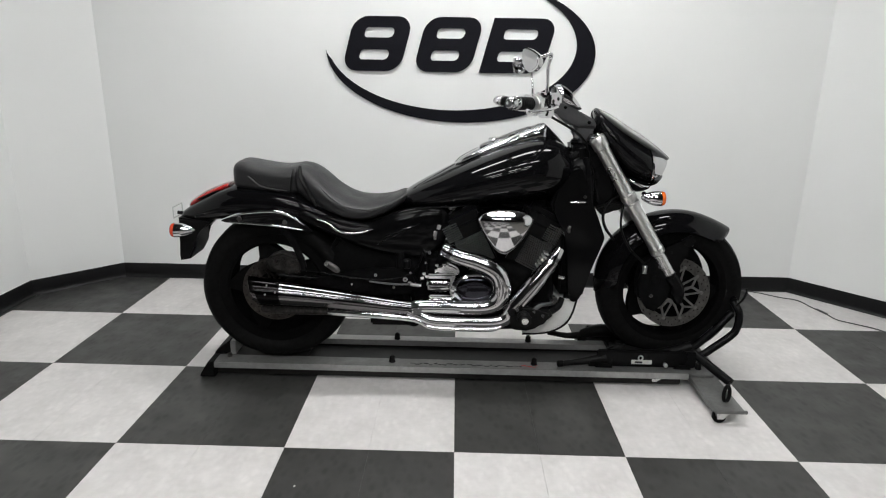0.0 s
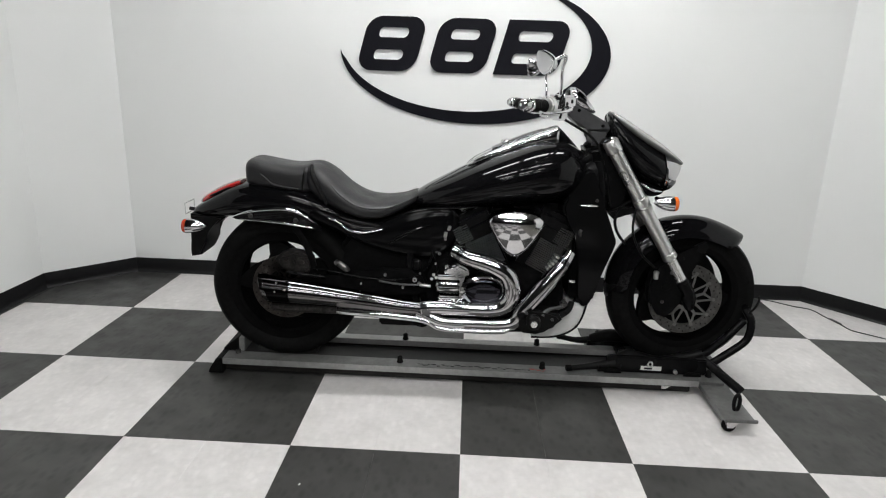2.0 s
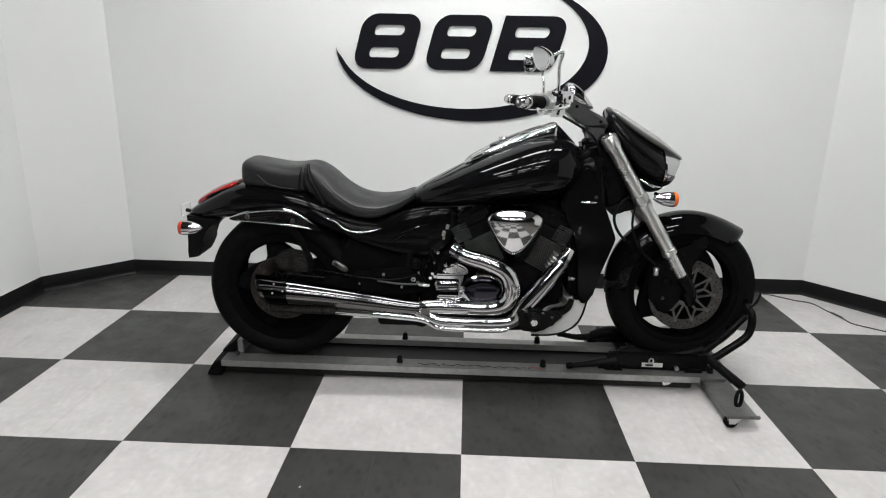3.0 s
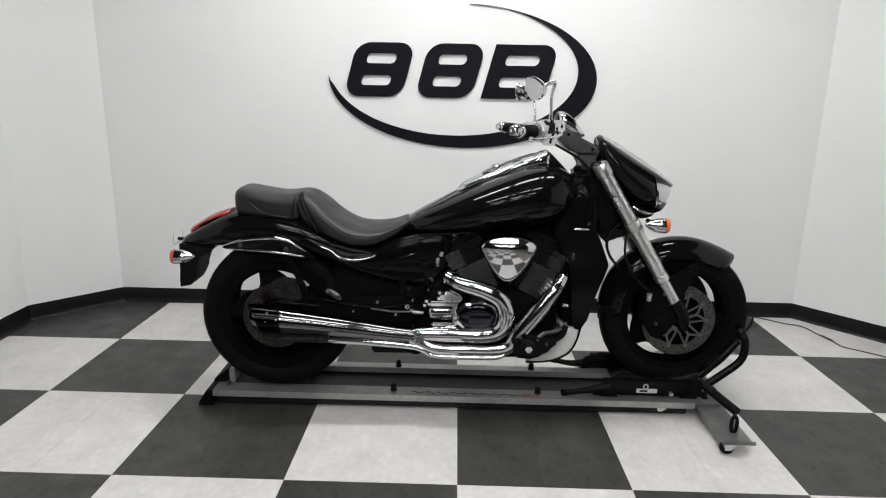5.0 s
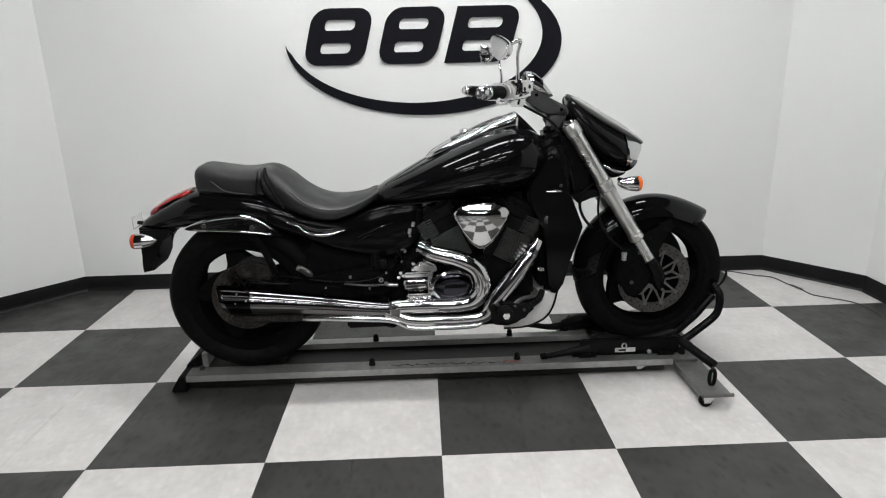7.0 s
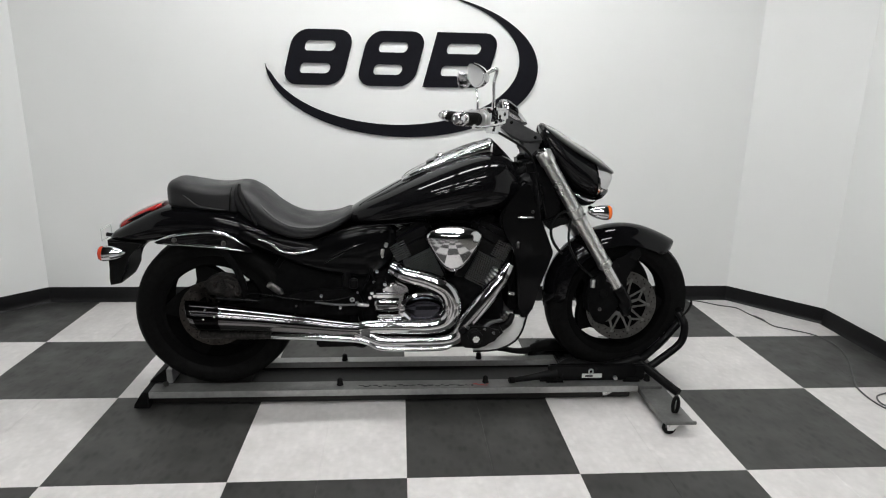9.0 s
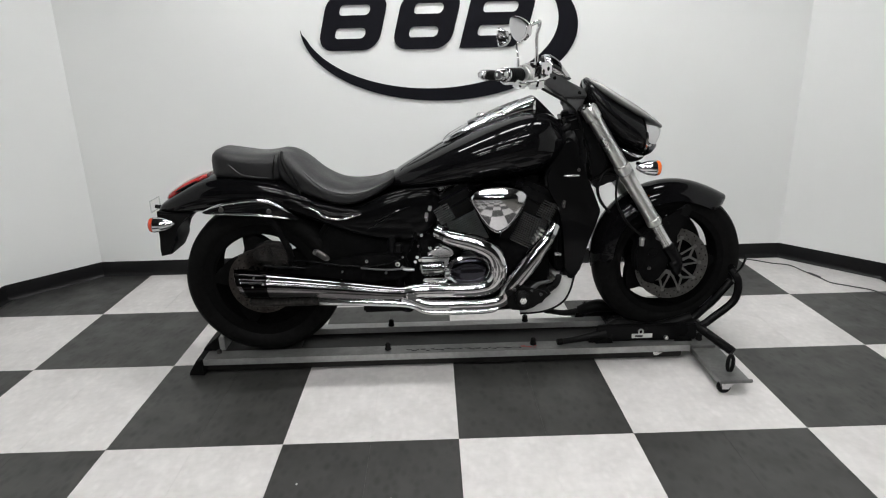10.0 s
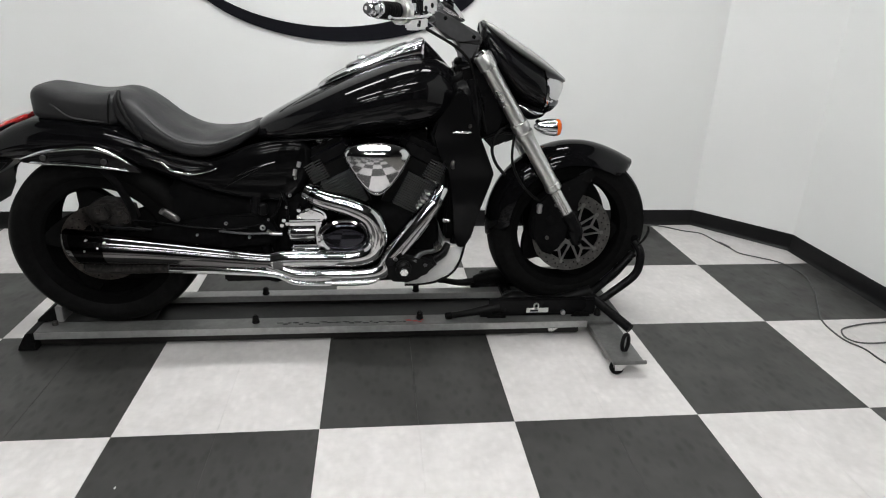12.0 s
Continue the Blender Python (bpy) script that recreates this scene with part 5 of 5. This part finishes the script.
loop = [(1.078 + 0.011 * math.cos(a), 0.305, 0.094 + 0.034 * math.sin(a)) for a in np.arange(17) * math.pi / 8]
tube(loop, 0.0075, 10, per=3, bm=bm)
part("tie_ring", bm, M_MATT, dolly, "black tie-down ring")

# wheel chock
chock = thing("wheel_chock", pose(0, 0, 0), "black steel front wheel chock bolted on the dolly", "wheel chock")
bm = bmesh.new()
box(bm, 0.62, 1.05, 0.560, 0.585, 0.076, 0.150, 0.006)
box(bm, 0.62, 1.05, 0.830, 0.855, 0.076, 0.150, 0.006)
box(bm, 0.70, 0.78, 0.585, 0.830, 0.080, 0.110, 0.006)
box(bm, 1.00, 1.06, 0.585, 0.830, 0.080, 0.125, 0.006)
part("chock_frame", bm, M_SATIN, chock, "black box-section chock frame")
for sgn, y in ((-1, 0.572), (1, 0.842)):
    yy = lambda v: y + sgn * v
    out, lift = (0.020, 0.0) if sgn < 0 else (0.022, 0.012)
    part("chock_leg", tube([(0.455, yy(out), 0.0885 + lift), (0.53, yy(0.004), 0.0905 + lift * 0.3), (0.60, yy(0.0), 0.100), (0.66, yy(0.0), 0.112)], [0.012, 0.0135, 0.019, 0.025], 12), M_MATT, chock, "black splayed support leg")
    part("leg_tip", cyl((0.446, yy(out + 0.002), 0.0885 + lift), (0.470, yy(out - 0.003), 0.0887 + lift * 0.85), 0.0138, 12), M_RUBBER, chock, "")
    part("chock_pad", boxed(0.575, 0.635, yy(0) - 0.022, yy(0) + 0.022, 0.0755, 0.112, 0.010), M_RUBBER, chock, "black rubber pad")
    part("chock_loop", tube([(1.02, yy(-0.01), 0.110), (1.079, yy(-0.004), 0.138), (1.120, yy(-0.006), 0.168), (1.160, yy(-0.008), 0.199), (1.192, yy(-0.011), 0.226), (1.211, yy(-0.014), 0.252), (1.220, yy(-0.020), 0.288), (1.219, yy(-0.030), 0.330), (1.204, yy(-0.060), 0.362)], 0.0165, 14, 4), M_SATIN, chock, "black bent steel wheel hoop")
part("hoop_bar", tube([(1.206, 0.632, 0.366), (1.216, 0.707, 0.372), (1.206, 0.782, 0.366)], 0.0145, 12), M_SATIN, chock, "")
part("hoop_strap", tube([(1.205, 0.60, 0.360), (1.218, 0.585, 0.390), (1.228, 0.580, 0.425), (1.226, 0.584, 0.444)], [0.004, 0.005, 0.005, 0.003], 8, 6), M_MATT, chock, "thin black strap end")
part("hoop_strut", tube([(0.98, 0.60, 0.10), (1.053, 0.610, 0.160), (1.129, 0.610, 0.238), (1.200, 0.620, 0.318)], 0.017, 12), M_SATIN, chock, "black strut")
part("chock_brace", tube([(1.035, 0.605, 0.142), (1.152, 0.440, 0.074)], 0.019, 12, smooth=False), M_SATIN, chock, "black diagonal brace")
part("chock_cradle", tube([(0.66, 0.60, 0.105), (0.72, 0.61, 0.135), (0.78, 0.62, 0.125), (0.86, 0.62, 0.112), (0.95, 0.62, 0.125), (1.04, 0.61, 0.16)], [0.022, 0.026, 0.022, 0.020, 0.024, 0.022], 12), M_MATT, chock, "black tyre cradle")
part("chock_cradle", tube([(0.60, 0.835, 0.108), (0.68, 0.822, 0.135), (0.76, 0.815, 0.130), (0.86, 0.81, 0.112), (0.95, 0.81, 0.125), (1.04, 0.82, 0.16)], [0.022, 0.030, 0.026, 0.020, 0.024, 0.022], 12), M_MATT, chock, "black tyre cradle")
part("chock_sticker", boxed(0.768, 0.856, 0.5575, 0.5598, 0.092, 0.111, 0.0), M_LABEL, chock, "white sticker, lettering illegible")
part("sticker_bar", boxed(0.782, 0.815, 0.5565, 0.5574, 0.097, 0.105, 0.0), M_DECK, chock, "")
bm = bmesh.new()
tube([(0.806 + 0.009 * math.cos(a), 0.557, 0.121 + 0.011 * math.sin(a)) for a in np.arange(13) * math.pi / 6], 0.0035, 8, per=2, bm=bm)
part("pin_ring", bm, M_FORK, chock, "silver locking-pin ring")
for px in (0.650, 0.990):
    part("chock_foot", plate([(px - 0.040, 0.0757), (px + 0.036, 0.0757), (px + 0.030, 0.090), (px - 0.020, 0.094)], 0.545, 0.561, 0.003), M_RUBBER, chock, "black rubber foot")
part("chock_bolt", cyl((0.915, 0.545, 0.092), (0.915, 0.562, 0.092), 0.009, 10), M_FORK, chock, "silver bolt")

# ---- cable on the floor ----
cable = tube([(1.70, 1.818, 0.01), (1.82, 1.815, 0.005), (1.900, 1.785, 0.004), (1.990, 1.712, 0.004), (2.073, 1.666, 0.004), (2.098, 1.55, 0.004), (2.125, 1.438, 0.004), (2.138, 1.360, 0.004), (2.21, 1.298, 0.004), (2.290, 1.220, 0.004), (2.315, 1.08, 0.004), (2.26, 0.915, 0.004), (2.159, 0.739, 0.004), (2.084, 0.607, 0.004), (2.062, 0.508, 0.004), (2.062, 0.42, 0.006), (2.095, 0.36, 0.004), (2.10, 0.263, 0.004), (2.14, 0.15, 0.004), (2.26, 0.02, 0.004), (2.36, 0.0, 0.004)], 0.0035, 8, 6)
floor_cable = tagged(part("floor_cable", cable, M_CABLE), "thin grey cable trailing loosely along the floor by the wall", "cable")
part("cable_connector", tube([(2.104, 1.520, 0.0075), (2.106, 1.512, 0.0075), (2.124, 1.442, 0.0075), (2.126, 1.434, 0.0075)], [0.003, 0.0056, 0.0056, 0.003], 10, smooth=False), M_CABLE, floor_cable, "dark in-line plug")
coil = tube([(2.40, 0.572, 0.005), (2.351, 0.568, 0.005), (2.243, 0.558, 0.005), (2.130, 0.522, 0.009), (2.084, 0.483, 0.012), (2.068, 0.430, 0.013), (2.103, 0.395, 0.012), (2.218, 0.402, 0.006), (2.38, 0.44, 0.005)], 0.0035, 8, 6)
tagged(part("floor_cable", coil, M_CABLE), "loop of thin grey cable lying on the floor", "cable")


# ---- floor tiles ----
floor = tagged(part("floor", boxed(-HALL_X - 0.1, HALL_X + 0.1, BACK_Y - 0.1, WALL_Y + 0.1, -0.06, -0.006), M_GROUT), "black and white checkered floor of square vinyl tiles", "floor", kind="structure")
T = S / 2


def tile_mesh(name, material):
    bm = boxed(-T / 2 + 0.0002, T / 2 - 0.0002, -S / 2 + 0.0002, S / 2 - 0.0002, -0.006, 0.0, 0.0004, seg=1)
    return mesh_of(name, bm, material, 10)


TILE_W, TILE_B = tile_mesh("tile_white", M_TILE_W), tile_mesh("tile_black", M_TILE_B)
for j in range(-5, 3):
    for i in range(-8, 8):
        if i >= 4 and j < -1:
            continue
        o = new("floor_tile", TILE_B if (i // 2 + j) % 2 == 0 else TILE_W)
        o.parent = floor
        o.location = ((i + 0.5) * T, (j + 0.5) * S, random.uniform(-0.0002, 0.0002))


def far_tiles(material, dark):
    """The hall's floor behind the bay, in one sheet of squares per colour."""
    bm = bmesh.new()
    for j in range(-14, -5):
        for i in range(-8, 2):
            if ((i + j) % 2 == 0) == dark:
                y1 = min((j + 1) * S, -10 * T)
                if y1 > j * S:
                    box(bm, i * S, (i + 1) * S, j * S, y1, -0.006, 0.0)
    for j in range(-6, -2):
        for i in (-8, -7, -6, -5):
            y0, y1 = max(j * S, -10 * T), min((j + 1) * S, MOUTH_Y)
            if ((i + j) % 2 == 0) == dark and y1 > y0:
                box(bm, i * S, (i + 1) * S, y0, y1, -0.006, 0.0)
    tagged(part("hall_tiles", bm, material, floor), kind="stuff")


far_tiles(M_TILE_W, False)
far_tiles(M_TILE_B, True)

# the tiling stops short here: bare concrete, with the interlocking loops of the last row showing
tagged(part("bare_floor", boxed(2 * S + 0.001, HALL_X, BACK_Y, -S - 0.001, -0.0058, -0.0045), M_BARE), "bare grey-brown concrete floor past the edge of the tiles", "floor", kind="structure")
for k in range(20):
    x = 2 * S + 0.024 + 0.061 * k
    loop = tube([(x + 0.010 * math.cos(a), -S - 0.003 - 0.013 * math.sin(a), -0.0025) for a in np.linspace(0, math.pi, 9)], 0.0028, 8, per=2)
    part("tile_loop", loop, M_LABEL, floor, "white moulded joining loop")


def paper_scrap(x, y, size, turn):
    bm = boxed(-size, size, -size * 0.6, size * 0.6, 0.0, 0.0025, 0.0006, seg=1)
    for v in bm.verts:
        v.co.x += 0.35 * v.co.y
        v.co.z += 0.18 * abs(v.co.x)
    scrap = part("paper_scrap", bm, M_LABEL)
    scrap.matrix_world = pose(x, y, 0.0005, 0, 0, turn)
    tagged(scrap, "tiny crumpled white paper scrap lying on a black tile", "litter", "scraps on the floor")


paper_scrap(-0.221, -0.302, 0.006, 20)
paper_scrap(-0.519, -0.217, 0.004, 70)
paper_scrap(0.832, -0.354, 0.006, -35)
